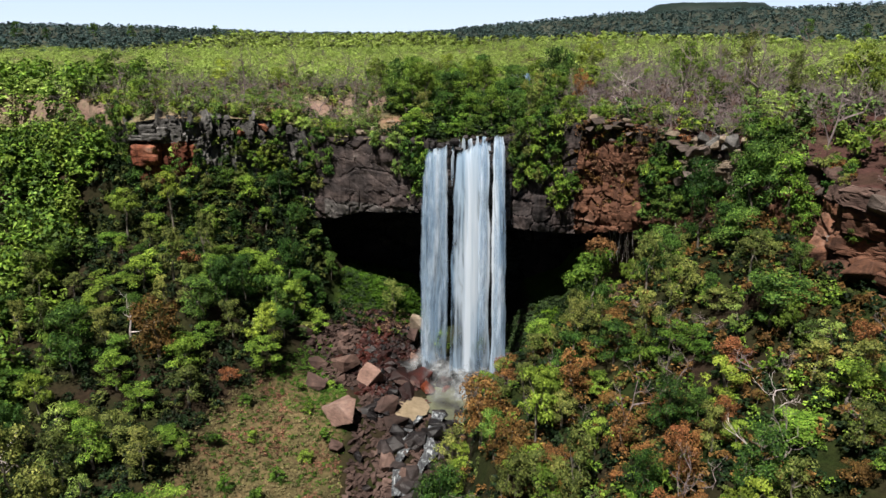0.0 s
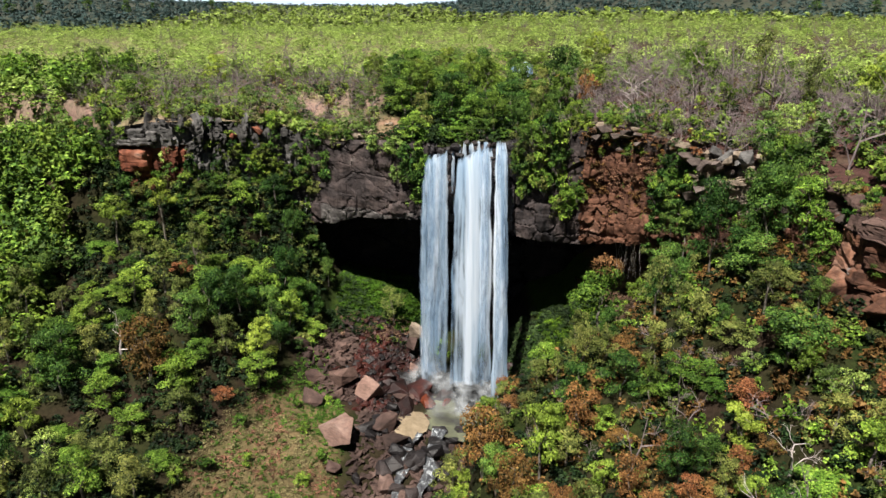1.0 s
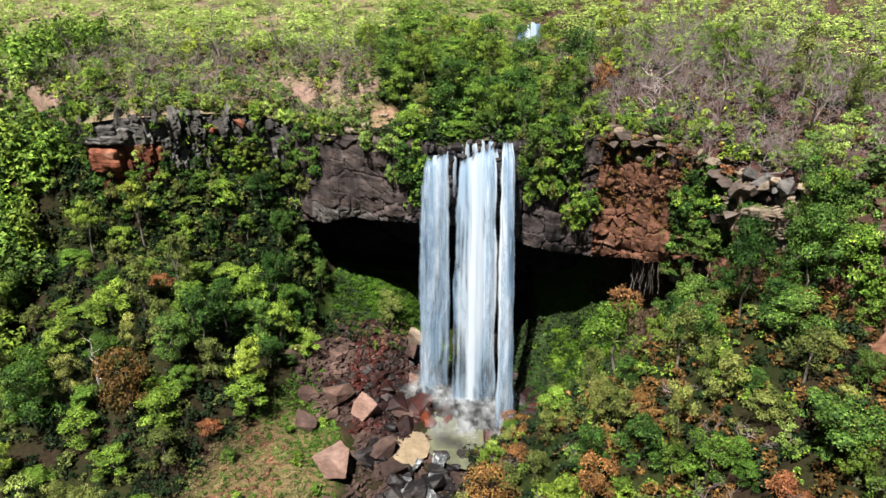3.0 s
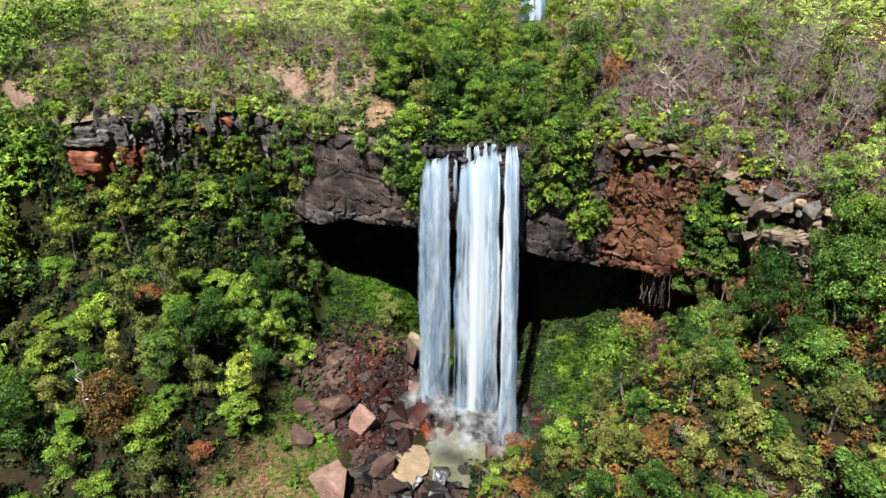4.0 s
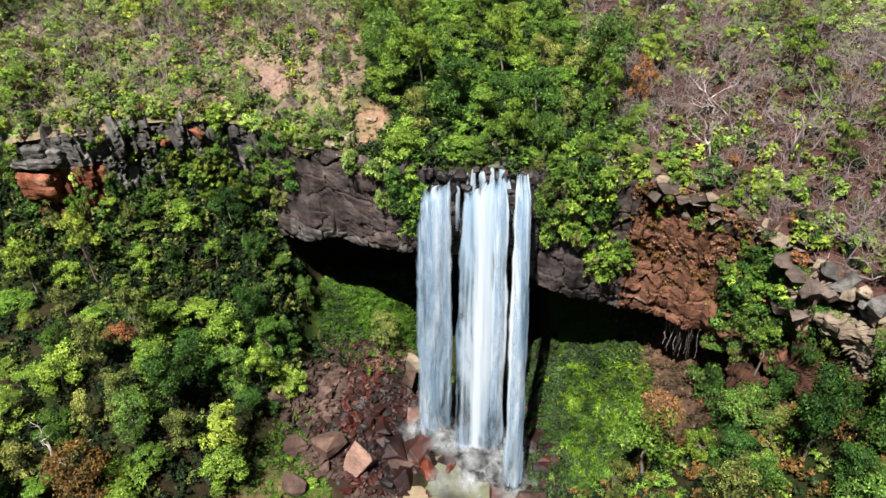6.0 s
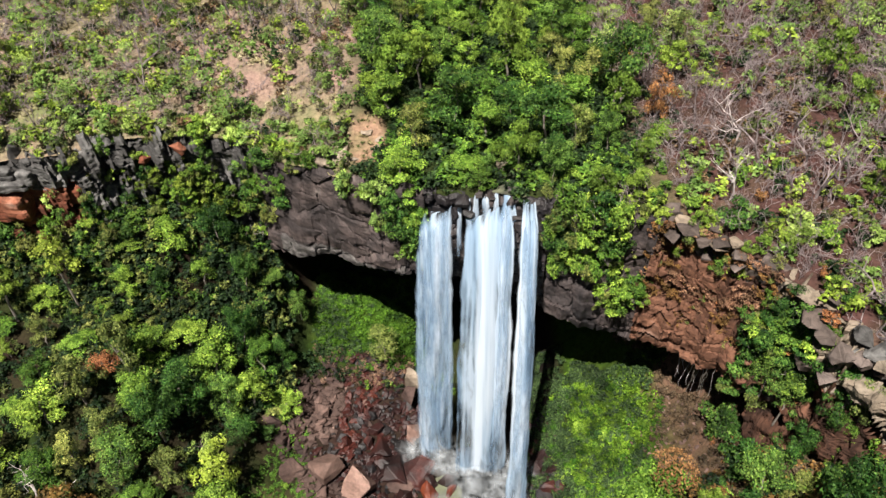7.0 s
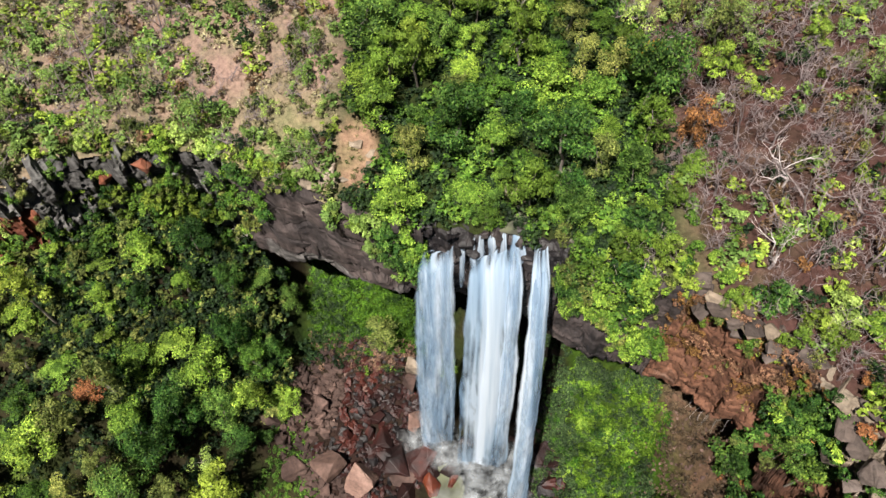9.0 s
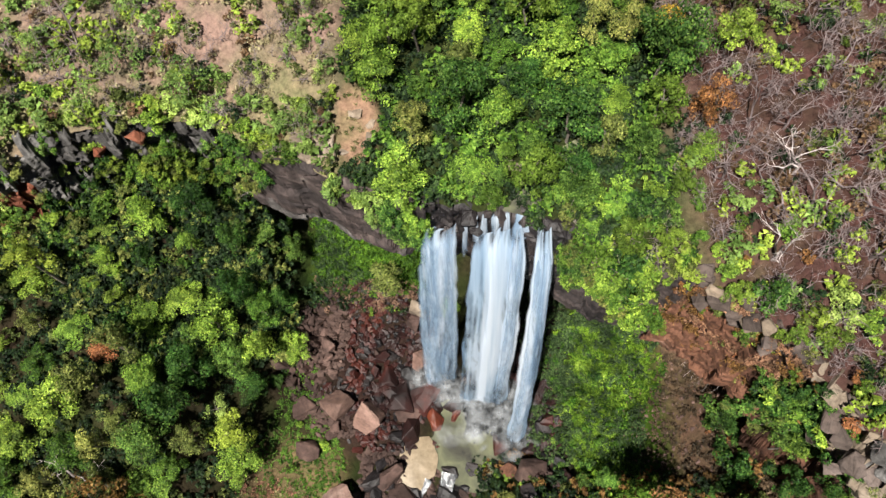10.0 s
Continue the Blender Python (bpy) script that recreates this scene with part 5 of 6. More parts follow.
for bx, by, bs in [(-30.5, 80.5, 0.9), (-25.8, 83.5, 0.8), (-19.5, 89.5, 0.7), (-17.2, 97.5, 0.6), (-20.6, 100.2, 0.55), (-33.0, 77.5, 0.9), (-16.4, 86.0, 0.8), (-22.0, 79.0, 0.9), (-27.5, 87.5, 0.7), (-24.0, 75.5, 1.0), (-28.0, 76.5, 1.0), (-18.5, 82.5, 0.8), (-21.5, 94.5, 0.6)]:
    plant("bush", bx, by, height_at(bx, by)[0] - 0.1, bs, 2.1 * bx)

# low growth on the hillside below the west cliff
x, y, z, top, gap, rng = sample(2600, -62, -21.5, 102, 127, 15)
P4 = np.stack([x, y, z - 0.1, rng.uniform(0.8, 1.5, len(x))], -1)
pick, on = rng.uniform(size=len(x)), ~top & (gap > -20) & (gap < -0.6)
stuff("hillside_bushes", "green bushes and creepers below the west cliff", "undergrowth", LOW, LEAF_MID, P4[on & (pick < 0.14)])
stuff("dull_hillside_bushes", "dull olive bushes below the west cliff", "undergrowth", LOW, LEAF_OLIVE, P4[on & (pick > 0.14) & (pick < 0.34)])
# Most growth here is coloured near-black, standing in for shade between bushes.
stuff("shaded_hillside_bushes", "bushes below the west cliff, shade put into their dark colour", "undergrowth", LOW, LEAF_SHADE, P4[on & (pick > 0.34)])

# withered grass on the rust-red wall
rng = rng_of(61)
face = [on_face(20.5 + 10 * t, 107.8 - 8 * t, dr, 0.5) for t, dr in zip(rng.uniform(0, 1, 1500), rng.uniform(0.3, 15.5, 1500))]
P4 = np.array([(a, b, c, s) for (a, b, c), s in zip(face, rng.uniform(0.35, 0.9, 1500))])
tuft = vfbm(P4[:, 0], P4[:, 2], 0.3, 62, 3)
stuff("cliff_grass", "withered brown grass hanging on the red rock wall", "grass", HERB, LEAF_RUSTGRASS, P4[tuft > 0.06])
stuff("rusty_cliff_grass", "rust-coloured dry plants hanging on the red rock wall", "grass", HERB, LEAF_RUST, P4[(tuft <= -0.05) & (tuft > -0.16)])

# tableland scrub
x, y, z, top, gap, rng = sample(12500, -75, 62, 84, 170, 5)
lush = (x > -11.5) & (x < 21) & (y > 112)
pick = rng.uniform(size=len(x))
patch = vfbm(x, y, 0.06, 73, 3)
P4 = np.stack([x, y, z, rng.uniform(0.6, 1.6, len(x))], -1)
outcrop = np.hypot((x + 9.2) / 2.3, (y - 125.4) / 3.8) < 1
west, east = top & ~lush & (x < 0) & ~outcrop, top & ~lush & (x > 0)
stuff("scrub", "yellow-green scrub on the tableland", "scrub", LOW, LEAF_LIME, P4[(west & (pick < 0.09 + 0.18 * patch)) | (east & (pick < 0.035))] * np.array([1, 1, 1, 1.25]))
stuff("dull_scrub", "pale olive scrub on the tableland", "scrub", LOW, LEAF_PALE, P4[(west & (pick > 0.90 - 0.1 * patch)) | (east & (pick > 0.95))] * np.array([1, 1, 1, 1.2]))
stuff("bare_scrub", "leafless grey-brown scrub on the tableland", "scrub", TWIGS, TWIG, P4[(west & (pick > 0.42) & (pick < 0.68)) | (east & (pick > 0.12) & (pick < 0.52))])
stuff("withered_scrub", "withered reddish-brown scrub on the tableland", "scrub", LOW, LEAF_RUSTGRASS, P4[(west & (pick > 0.36) & (pick < 0.41)) | (east & (pick > 0.61) & (pick < 0.68) & (patch > -0.1))])
# Dark clumps painted as the black gaps under the scrub.
stuff("shaded_scrub", "low scrub on the tableland, coloured dark as shaded gaps", "scrub", LOW, LEAF_SHADE, P4[(east & (pick > 0.54) & (pick < 0.61)) | (west & (pick > 0.70) & (pick < 0.73))])
# Shade below the stream wood's crowns is in this leaf colour.
stuff("forest_undergrowth", "undergrowth of the stream wood, shade put into its colour", "undergrowth", LOW, LEAF_SHADE, P4[top & lush & ~outcrop & (x > -10.5) & (pick < 0.72)])
stuff("stream_bushes", "fresh green bushes under the stream wood", "undergrowth", LOW, LEAF_MID, P4[top & lush & ~outcrop & (x > -10.5) & (pick >= 0.72)] * np.array([1, 1, 1, 1.3]))
stuff("outcrop_grass", "withered grass and herbs on the sandy outcrop", "grass", HERB, LEAF_STRAW, P4[top & outcrop & (pick < 0.45)] * np.array([1, 1, 1, 0.6]))
stuff("outcrop_herbs", "small green plants on the sandy outcrop", "undergrowth", HERB, LEAF_OLIVE, P4[top & outcrop & (pick > 0.8)] * np.array([1, 1, 1, 0.8]))
stuff("olive_scrub", "dull olive scrub on the tableland", "scrub", LOW, LEAF_OLIVE, P4[west & (pick > 0.73) & (pick < 0.83)])

stuff("dry_scrub", "pale dry grass tufts on the tableland", "grass", HERB, LEAF_DRY, np.vstack([P4[west & (rng.uniform(size=len(x)) < 0.62)]]))

# wooded slopes at the sides of the gorge
x, y, z, top, gap, rng = sample(1700, -130, -58, 60, 175, 6)
P4 = np.stack([x, y, z - 0.5, rng.uniform(0.8, 1.3, len(x))], -1)
pick = rng.uniform(size=len(x))
SIDE = [card_template(360 + k, 2.8, 5.5, 12, 220, 0.34, 0.8) for k in range(4)]
stuff("slope_wood", "dark green wood on the far slope of the gorge", "forest", SIDE, LEAF_DARK, P4[(pick < 0.2) & ~top])
stuff("lime_slope_wood", "yellow-green wood on the far slope of the gorge", "forest", SIDE, LEAF_LIME, P4[(pick > 0.2) & (pick < 0.35) & ~top])
stuff("green_slope_wood", "fresh green wood on the far slope of the gorge", "forest", SIDE, LEAF_MID, P4[(pick > 0.62) & ~top | top & (pick > 0.7) & (x < -66)])
x, y, z, top, gap, rng = sample(200, -75, 44, -10, 42, 13)
P4 = np.stack([x, y, z - 0.5, rng.uniform(0.8, 1.3, len(x))], -1)
pick, low = rng.uniform(size=len(x)), ~top & (np.abs(x + 9) > 5)
stuff("lower_gorge_wood", "green wood filling the gorge downstream", "forest", SIDE, LEAF_MID, P4[low & (pick < 0.55)])
stuff("lower_gorge_dark_wood", "dark green wood filling the gorge downstream", "forest", SIDE, LEAF_DARK, P4[low & (pick >= 0.55)])
x, y, z, top, gap, rng = sample(900, 40, 100, 30, 125, 8)
P4 = np.stack([x, y, z - 0.4, rng.uniform(0.5, 0.95, len(x))], -1)
pick, side = rng.uniform(size=len(x)), top & ((x > 58) | (y < 84))
stuff("side_scrub", "yellow-green scrub at the gorge's side", "scrub", SIDE, LEAF_LIME, P4[side & (pick < 0.18)])
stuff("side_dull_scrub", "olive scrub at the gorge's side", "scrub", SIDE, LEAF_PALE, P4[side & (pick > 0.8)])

# wood reaching to the ridge
FAR = [card_template(330 + k, 3.3, 3.2, 14, 116, 0.36, 0.5, 2.0, 0.16) for k in range(4)]
FAR_TWIG = [twig_template(340 + k, 6, 1.9, 4.2, 0.075) for k in range(3)]
RIDGE = [card_template(350 + k, 3.2, 4.5, 6, 24, 1.2, 0.7) for k in range(4)]


def wedge(n, r0, r1, power, seed):
    rng = rng_of(seed)
    a = np.radians(rng.uniform(-37, 37, n))
    d = r0 * (r1 / r0) ** (rng.uniform(0, 1, n) ** power)
    x, y = d * np.sin(a), d * np.cos(a)
    th, r = np.arctan2(x - CX, y - CY), np.hypot(x - CX, y - CY)
    keep = (r > rim_pos(th)[0] + 1) & ~((np.abs(x + 5) < 63) & (y < 165)) & ~((np.abs(x - 18) < 3) & (y < 200)) & ~(np.hypot((x - 19) / 6, (y - 183) / 13) < 1)
    x, y, d = x[keep], y[keep], d[keep]
    return x, y, plateau_z(x, y), d, rng.uniform(size=len(x)), rng


x, y, z, d, pick, rng = wedge(7000, 130, 560, 1.0, 11)
P4 = np.stack([x, y, z - 0.8, rng.uniform(0.6, 1.15, len(x)) * (0.85 + d / 1500)], -1)
patch = vfbm(x, y, 0.02, 81, 3)
east = sstep(x - 0.10 * y, 0, 40)
lush = (x > -14) & (x < 26) & (y < 260)
grey = (pick < 0.16 + 0.20 * east + 0.2 * patch) & ~lush
stuff("lime_wood", "bright yellow-green wood stretching over the tableland", "forest", FAR, LEAF_FAR_HAZE, P4[~grey & (pick < 0.5) & ~lush])
stuff("green_wood", "green trees scattered through the tableland wood", "forest", FAR, LEAF_MID, P4[(~grey & (pick >= 0.5) & (pick < 0.58)) | (lush & (pick > 0.5))])
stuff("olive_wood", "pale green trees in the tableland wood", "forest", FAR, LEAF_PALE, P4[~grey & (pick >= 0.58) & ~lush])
stuff("stream_wood", "dark green wood along the upper stream", "forest", FAR, LEAF_DARK, P4[lush & (pick <= 0.5)])
stuff("leafless_wood", "leafless grey wood on the tableland", "forest", FAR_TWIG, TWIG, P4[grey])
x, y, z, d, pick, rng = wedge(7500, 520, 2300, 0.8, 12)
P4 = np.stack([x, y, z - 0.8, rng.uniform(0.6, 1.3, len(x)) * (0.8 + d / 2600)], -1)
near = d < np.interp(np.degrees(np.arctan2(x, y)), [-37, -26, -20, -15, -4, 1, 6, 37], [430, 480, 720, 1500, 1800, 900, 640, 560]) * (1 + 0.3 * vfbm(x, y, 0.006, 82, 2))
stuff("far_lime_wood", "distant yellow-green wood", "forest", RIDGE, LEAF_FAR_HAZE, P4[near & (pick < 0.7)])
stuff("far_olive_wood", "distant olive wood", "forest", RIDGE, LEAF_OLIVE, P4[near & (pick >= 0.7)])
stuff("far_dark_wood", "distant dark wood up to the skyline, haze-blue in colour", "forest", RIDGE, FAR_LEAF_HAZE, P4[~near])

# single trees that stand out on the skyline
for k, (az_, dist, s) in enumerate(((-30.2, 820, 1.7), (-28.4, 800, 2.1), (-25.5, 860, 1.6), (-23.0, 840, 1.4), (-21.3, 900, 1.9), (-17.2, 1000, 1.6), (26.5, 700, 1.5), (30.0, 640, 2.0))):
    x, y = dist * math.sin(radians(az_)), dist * math.cos(radians(az_))
    plant("dark", x, y, float(plateau_z(x, y)), s, k * 1.3, 1.1)


# ---- water ----
def strand(name, parent, lip, foot, material, nu, seed, bulge=0.5, label="", tilt=0.0, thin=0.0, spread=0.45):
    """One falling curtain. lip and foot: x0, x1, y, z. It leaves the lip level and bends down."""
    nv = 90
    u, v = np.linspace(0, 1, nu)[:, None], np.linspace(0, 1, nv)[None, :]
    fallen = v ** 1.6
    lead = np.minimum(1, np.sqrt(fallen + 1e-6))
    x0, x1 = lip[0] + (foot[0] - lip[0]) * v ** spread, lip[1] + (foot[1] - lip[1]) * v ** 0.45
    x = x0 + (x1 - x0) * u
    top = lip[3] + tilt * (u - 0.5) + 0.55 * vfbm(u * 3.0 + 0 * v[:, :1], 0 * u + seed, 1.0, seed + 2, 3)
    z = top + (foot[3] - top) * fallen + 0 * u
    y = lip[2] + (foot[2] - lip[2]) * lead - bulge * np.sin(u * math.pi)
    fold = vfbm(x * 1.0 + 0 * v, z * 0.03, 0.55, seed, 3)
    y = y - 0.22 * fold * sstep(v, 0.0, 0.15)
    ragged = 0.35 * vfbm(z * 0.25, u * 0 + seed, 0.8, seed + 9, 3)
    x = x + ragged * (u - 0.5) * 2 * sstep(v, 0.02, 0.2)
    me = mesh_np(name, np.stack([x + 0 * v, y, z], -1).reshape(-1, 3), grid_faces(nu, nv), material, True)
    side = np.minimum(u, 1 - u) * 2 * (1 - 0.0 * v)
    cover = -0.55 * sstep(side, 0.30, 0.0) - 0.18 * sstep(v, 0.75, 1.0) - (0.35 + 0.5 * vfbm(u * 7, 0 * u + seed, 1.0, seed + 4, 2)) * sstep(v, 0.13, 0.0) + 0 * u
    cover = cover - thin * sstep(v, 0.25, 0.50) * (0.55 + 0.9 * vfbm(u * 5, 0.4 * v + seed, 1.0, seed + 6, 2)) * sstep(v, 1.0, 0.85)
    at = me.attributes.new("cover", "FLOAT", "POINT")
    at.data.foreach_set("value", cover.astype(np.float32).ravel())
    return child(name, me, parent, label)


LIP_ROCKS = []
falls = tagged(new("waterfall"), "tall white waterfall in three strands over a dark ledge", "waterfall")
LIPS = [("curtain", (-1.8, 1.0, 115.4, 37.3), (-4.2, 1.1, 106.3, 0.6), 60, "narrow white curtain with a blue-grey top"),
        ("curtain", (2.7, 5.4, 114.9, 37.3), (0.6, 4.3, 103.6, 0.5), 60, "torn white curtain spreading as it falls"),
        ("curtain", (4.2, 6.8, 114.8, 37.9), (3.0, 6.6, 103.4, 0.5), 60, "torn white curtain streaked by the rock behind"),
        ("curtain", (6.0, 7.3, 114.7, 38.3), (5.3, 7.6, 103.0, 0.5), 50, "narrow white curtain beside the straight strand"),
        ("curtain", (8.4, 9.9, 114.4, 39.3), (7.2, 9.9, 98.6, 0.0), 60, "straight white strand")]
for k, (nm, lip, foot, nu, lab) in enumerate(LIPS):
    for lay in range(1 if k in (1, 2) else 2):
        dy = 0.5 * lay
        sh = 0.16 * lay
        strand(nm, falls, (lip[0] + sh, lip[1] - sh, lip[2] - dy * 0.4, lip[3] + 0.02 * lay), (foot[0] + sh, foot[1] - sh, foot[2] - dy, foot[3]),
               (FALL, FALL_THIN)[lay], nu, 400 + 20 * k + 3 * lay, (0.5, 0.4, 0.5, 0.3, 0.8)[k], lab if lay == 0 else "", (0.6, 0.9, 0.6, 0.5, 0.3)[k], (0.08, 0.28, 0.24, 0.16, 0.08)[k], 0.22 if k == 0 else 0.45)
# threads over the stepped lip
for k, (a, w, z0, z1) in enumerate(((2.5, 0.35, 38.3, 35.2), (3.3, 0.3, 38.9, 36.4), (4.2, 0.6, 38.7, 36.0), (5.5, 0.3, 39.1, 36.6), (6.4, 1.7, 39.1, 35.8), (1.5, 0.25, 37.4, 31.0))):
    strand("thread", falls, (a, a + w, 115.9, z0), (a - 0.3, a + w + 0.2, 114.4, z1), FALL_THIN if k != 4 else FALL, 14, 500 + 7 * k, 0.15)

# black rocks that split the lip
for k, (x0, y0, z0, s0) in enumerate(((1.9, 115.4, 38.2, 1.6), (2.7, 115.0, 37.0, 1.5), (3.9, 115.7, 38.9, 1.1), (5.0, 115.6, 38.8, 1.0), (8.2, 115.0, 38.6, 1.2), (1.6, 115.6, 36.0, 2.0), (8.0, 114.6, 36.5, 1.3), (7.4, 115.8, 39.3, 1.2))):
    LIP_ROCKS.append((x0, y0, z0, s0))

# spray at the foot: soft drifting puffs and fine drops
def puffs(centres, sizes, rng):
    n = len(centres)
    nrm = rng.normal(size=(n, 3)) * 0.6 + np.array([0, -0.7, 0.7])
    nrm /= np.linalg.norm(nrm, axis=1, keepdims=True)
    t = np.cross(nrm, rng.normal(size=(n, 3)))
    t /= np.linalg.norm(t, axis=1, keepdims=True)
    b, s = np.cross(nrm, t), sizes[:, None]
    q = np.stack([centres - t * s - b * s, centres + t * s - b * s, centres + t * s + b * s, centres - t * s + b * s], 1).reshape(-1, 3)
    return q, np.arange(4 * n).reshape(n, 4)


rng = rng_of(55)
feet = np.array([(-2.0, 106.6, 2.2), (2.0, 104.2, 1.6), (5.0, 103.8, 1.6), (7.4, 103.4, 1.4), (8.8, 98.8, 1.2), (4.0, 100.5, 0.9)])
n = 160
c = feet[rng.integers(0, 6, n)] + rng.normal(size=(n, 3)) * np.array([1.7, 1.3, 0.8])
c[:, 2] = np.maximum(c[:, 2], 0.7)
tv, tf = puffs(c, rng.uniform(0.9, 2.3, n), rng)
m_, nt_, out_ = mat_base("spray")
uv_ = nt_.nodes.new("ShaderNodeUVMap")
uv_.uv_map = "puff"
far_ = nd(nt_, "ShaderNodeVectorMath", op="DISTANCE")
far_.inputs[1].default_value = (0.5, 0.5, 0)
nt_.links.new(uv_.outputs[0], far_.inputs[0])
g_ = nt_.nodes.new("ShaderNodeNewGeometry")
cloud_ = tex(nt_, g_.outputs["Position"], "noise", 0.9, 4.0)
soft_ = ramp(nt_, far_.outputs["Value"], [(0.0, (0.5, 0.5, 0.5)), (0.24, (0.26, 0.26, 0.26)), (0.5, (0, 0, 0))])
dens_ = mix(nt_, 1.0, soft_, ramp(nt_, cloud_, [(0.3, (0.2, 0.2, 0.2)), (0.7, (1, 1, 1))]), "MULTIPLY")
d_ = nt_.nodes.new("ShaderNodeBsdfDiffuse")
d_.inputs[0].default_value = (0.70, 0.73, 0.76, 1)
l_ = nt_.nodes.new("ShaderNodeBsdfTranslucent")
l_.inputs[0].default_value = (0.70, 0.73, 0.76, 1)
p_ = nt_.nodes.new("ShaderNodeMixShader")
nt_.links.new(d_.outputs[0], p_.inputs[1])
nt_.links.new(l_.outputs[0], p_.inputs[2])
t_ = nt_.nodes.new("ShaderNodeBsdfTransparent")
x_ = nt_.nodes.new("ShaderNodeMixShader")
nt_.links.new(dens_, x_.inputs[0])
nt_.links.new(t_.outputs[0], x_.inputs[1])
nt_.links.new(p_.outputs[0], x_.inputs[2])
nt_.links.new(x_.outputs[0], out_.inputs[0])
me_ = mesh_np("spray", tv, tf, m_)
lay_ = me_.uv_layers.new(name="puff")
lay_.data.foreach_set("uv", np.tile(np.array([0, 0, 1, 0, 1, 1, 0, 1], np.float32), n))
tagged(new("spray", me_), "soft white spray drifting over the plunge pool", "spray", kind="stuff")


def ribbon(name, pts, widths, material, label, lift=0.0, seed=0, level=None):
    """A water sheet along a line, lying on the ground or at a level."""
    pts = np.array(pts, float)
    s = np.concatenate([[0], np.cumsum(np.hypot(*np.diff(pts[:, :2], axis=0).T))])
    t = np.linspace(0, s[-1], max(12, int(s[-1] * 1.6)))
    cx, cy, cz = np.interp(t, s, pts[:, 0]), np.interp(t, s, pts[:, 1]), np.interp(t, s, pts[:, 2])
    w = np.interp(t, s, widths) * (1 + 0.35 * vfbm(t, 0 * t + seed, 0.5, seed, 3))
    dx, dy = np.gradient(cx), np.gradient(cy)
    ln = np.hypot(dx, dy)
    u = np.linspace(-1, 1, 15)
    x, y = cx[:, None] - (dy / ln * w)[:, None] * u, cy[:, None] + (dx / ln * w)[:, None] * u
    z = cz[:, None] + lift + 0.10 * vfbm(x, y, 1.2, seed + 3, 3) + 0 * u
    ob = new(name, mesh_np(name, np.stack([x, y, z], -1).reshape(-1, 3), grid_faces(len(t), 15), material, True))
    return tagged(ob, label, "water", kind="structure")


a = np.linspace(0, 2 * math.pi, 72)
rr3 = 1 + 0.18 * vfbm(np.cos(a) * 2, np.sin(a) * 2, 0.8, 91, 3)
q = np.linspace(0.02, 1, 14)
plx, ply = 3.0 + np.outer(7.0 * np.cos(a) * rr3, q), 98.0 + np.outer(6.3 * np.sin(a) * rr3, q)
tagged(new("water_pool", mesh_np("water_pool", np.stack([plx, ply, 0.12 + 0.05 * vfbm(plx, ply, 0.9, 92, 3)], -1).reshape(-1, 3), grid_faces(72, 14), POOL, True)),
       "murky grey-green plunge pool below the falls", "water", kind="structure")
ribbon("water_rapids", [(-0.5, 94, 0.1), (-1.2, 91, -0.1), (-2.2, 88, -0.6), (-1.6, 85.5, -1.2), (-3.2, 83, -2.0), (-4.6, 79, -3.6), (-6, 72, -5.8)], [1.0, 0.8, 0.7, 0.9, 0.7, 0.8, 0.8], RAPIDS,
       "white water racing between dark boulders", 0.38, 95)
ribbon("water_side_channel", [(-3.5, 93.2, 0.1), (-5.2, 90.5, -0.3), (-5.0, 87.5, -0.9), (-6.4, 84.0, -1.9), (-6.2, 79, -3.6)], [0.7, 0.6, 0.8, 0.6, 0.7], RAPIDS,
       "narrow white side channel between boulders", 0.33, 96)
up = [(7, 115.4), (7.6, 117.5), (10, 119.5), (14, 123), (15.6, 127), (16.2, 140), (18, 165), (19.3, 186), (20, 194), (22, 215)]
ribbon("water_stream", [(x, y, float(plateau_z(x, y))) for x, y in up], [2.0, 1.5, 1.2, 1.0, 1.0, 1.2, 1.6, 2.6, 3.2, 2.6], POOL, "small stream winding to the edge of the falls", 0.12, 97)
upper = tagged(new("upper_cascade"), "small white cascade on the stream above the falls", "waterfall")
zz = float(plateau_z(19.5, 189))
for k, (x0, w) in enumerate(((17.2, 1.6), (19.0, 1.3), (20.6, 2.0))):
    strand("cascade", upper, (x0, x0 + w, 190.5, zz + 4.0 + 0.4 * k), (x0 - 0.3, x0 + w + 0.4, 187.5, zz + 0.4), FALL, 16, 700 + 9 * k, 0.3)

# sand beside the pool
m_, nt_, out_ = mat_base("wet_sand")
g_ = nt_.nodes.new("ShaderNodeNewGeometry")
n_ = tex(nt_, g_.outputs["Position"], "noise", 1.2, 7.0, rough=0.65)
surface(nt_, out_, ramp(nt_, n_, [(0.3, (0.14, 0.105, 0.065)), (0.7, (0.27, 0.21, 0.14))]), 0.5, n_, 0.3, 0.08)
a = np.linspace(0, 2 * math.pi, 40)
rr3 = 1 + 0.3 * vfbm(np.cos(a) * 2, np.sin(a) * 2, 0.9, 93, 3)
q = np.linspace(0.02, 1, 8)
sx2, sy2 = -5.6 + np.outer(3.4 * np.cos(a) * rr3, q), 95.8 + np.outer(4.4 * np.sin(a) * rr3, q)
sz2 = 0.75 - 0.5 * q[None, :] ** 2 + 0 * sx2
tagged(new("sand_bank", mesh_np("sand_bank", np.stack([sx2, sy2, sz2], -1).reshape(-1, 3), grid_faces(40, 8), m_, True)), "pale tan sand bank at the pool's edge", "sand", kind="structure")


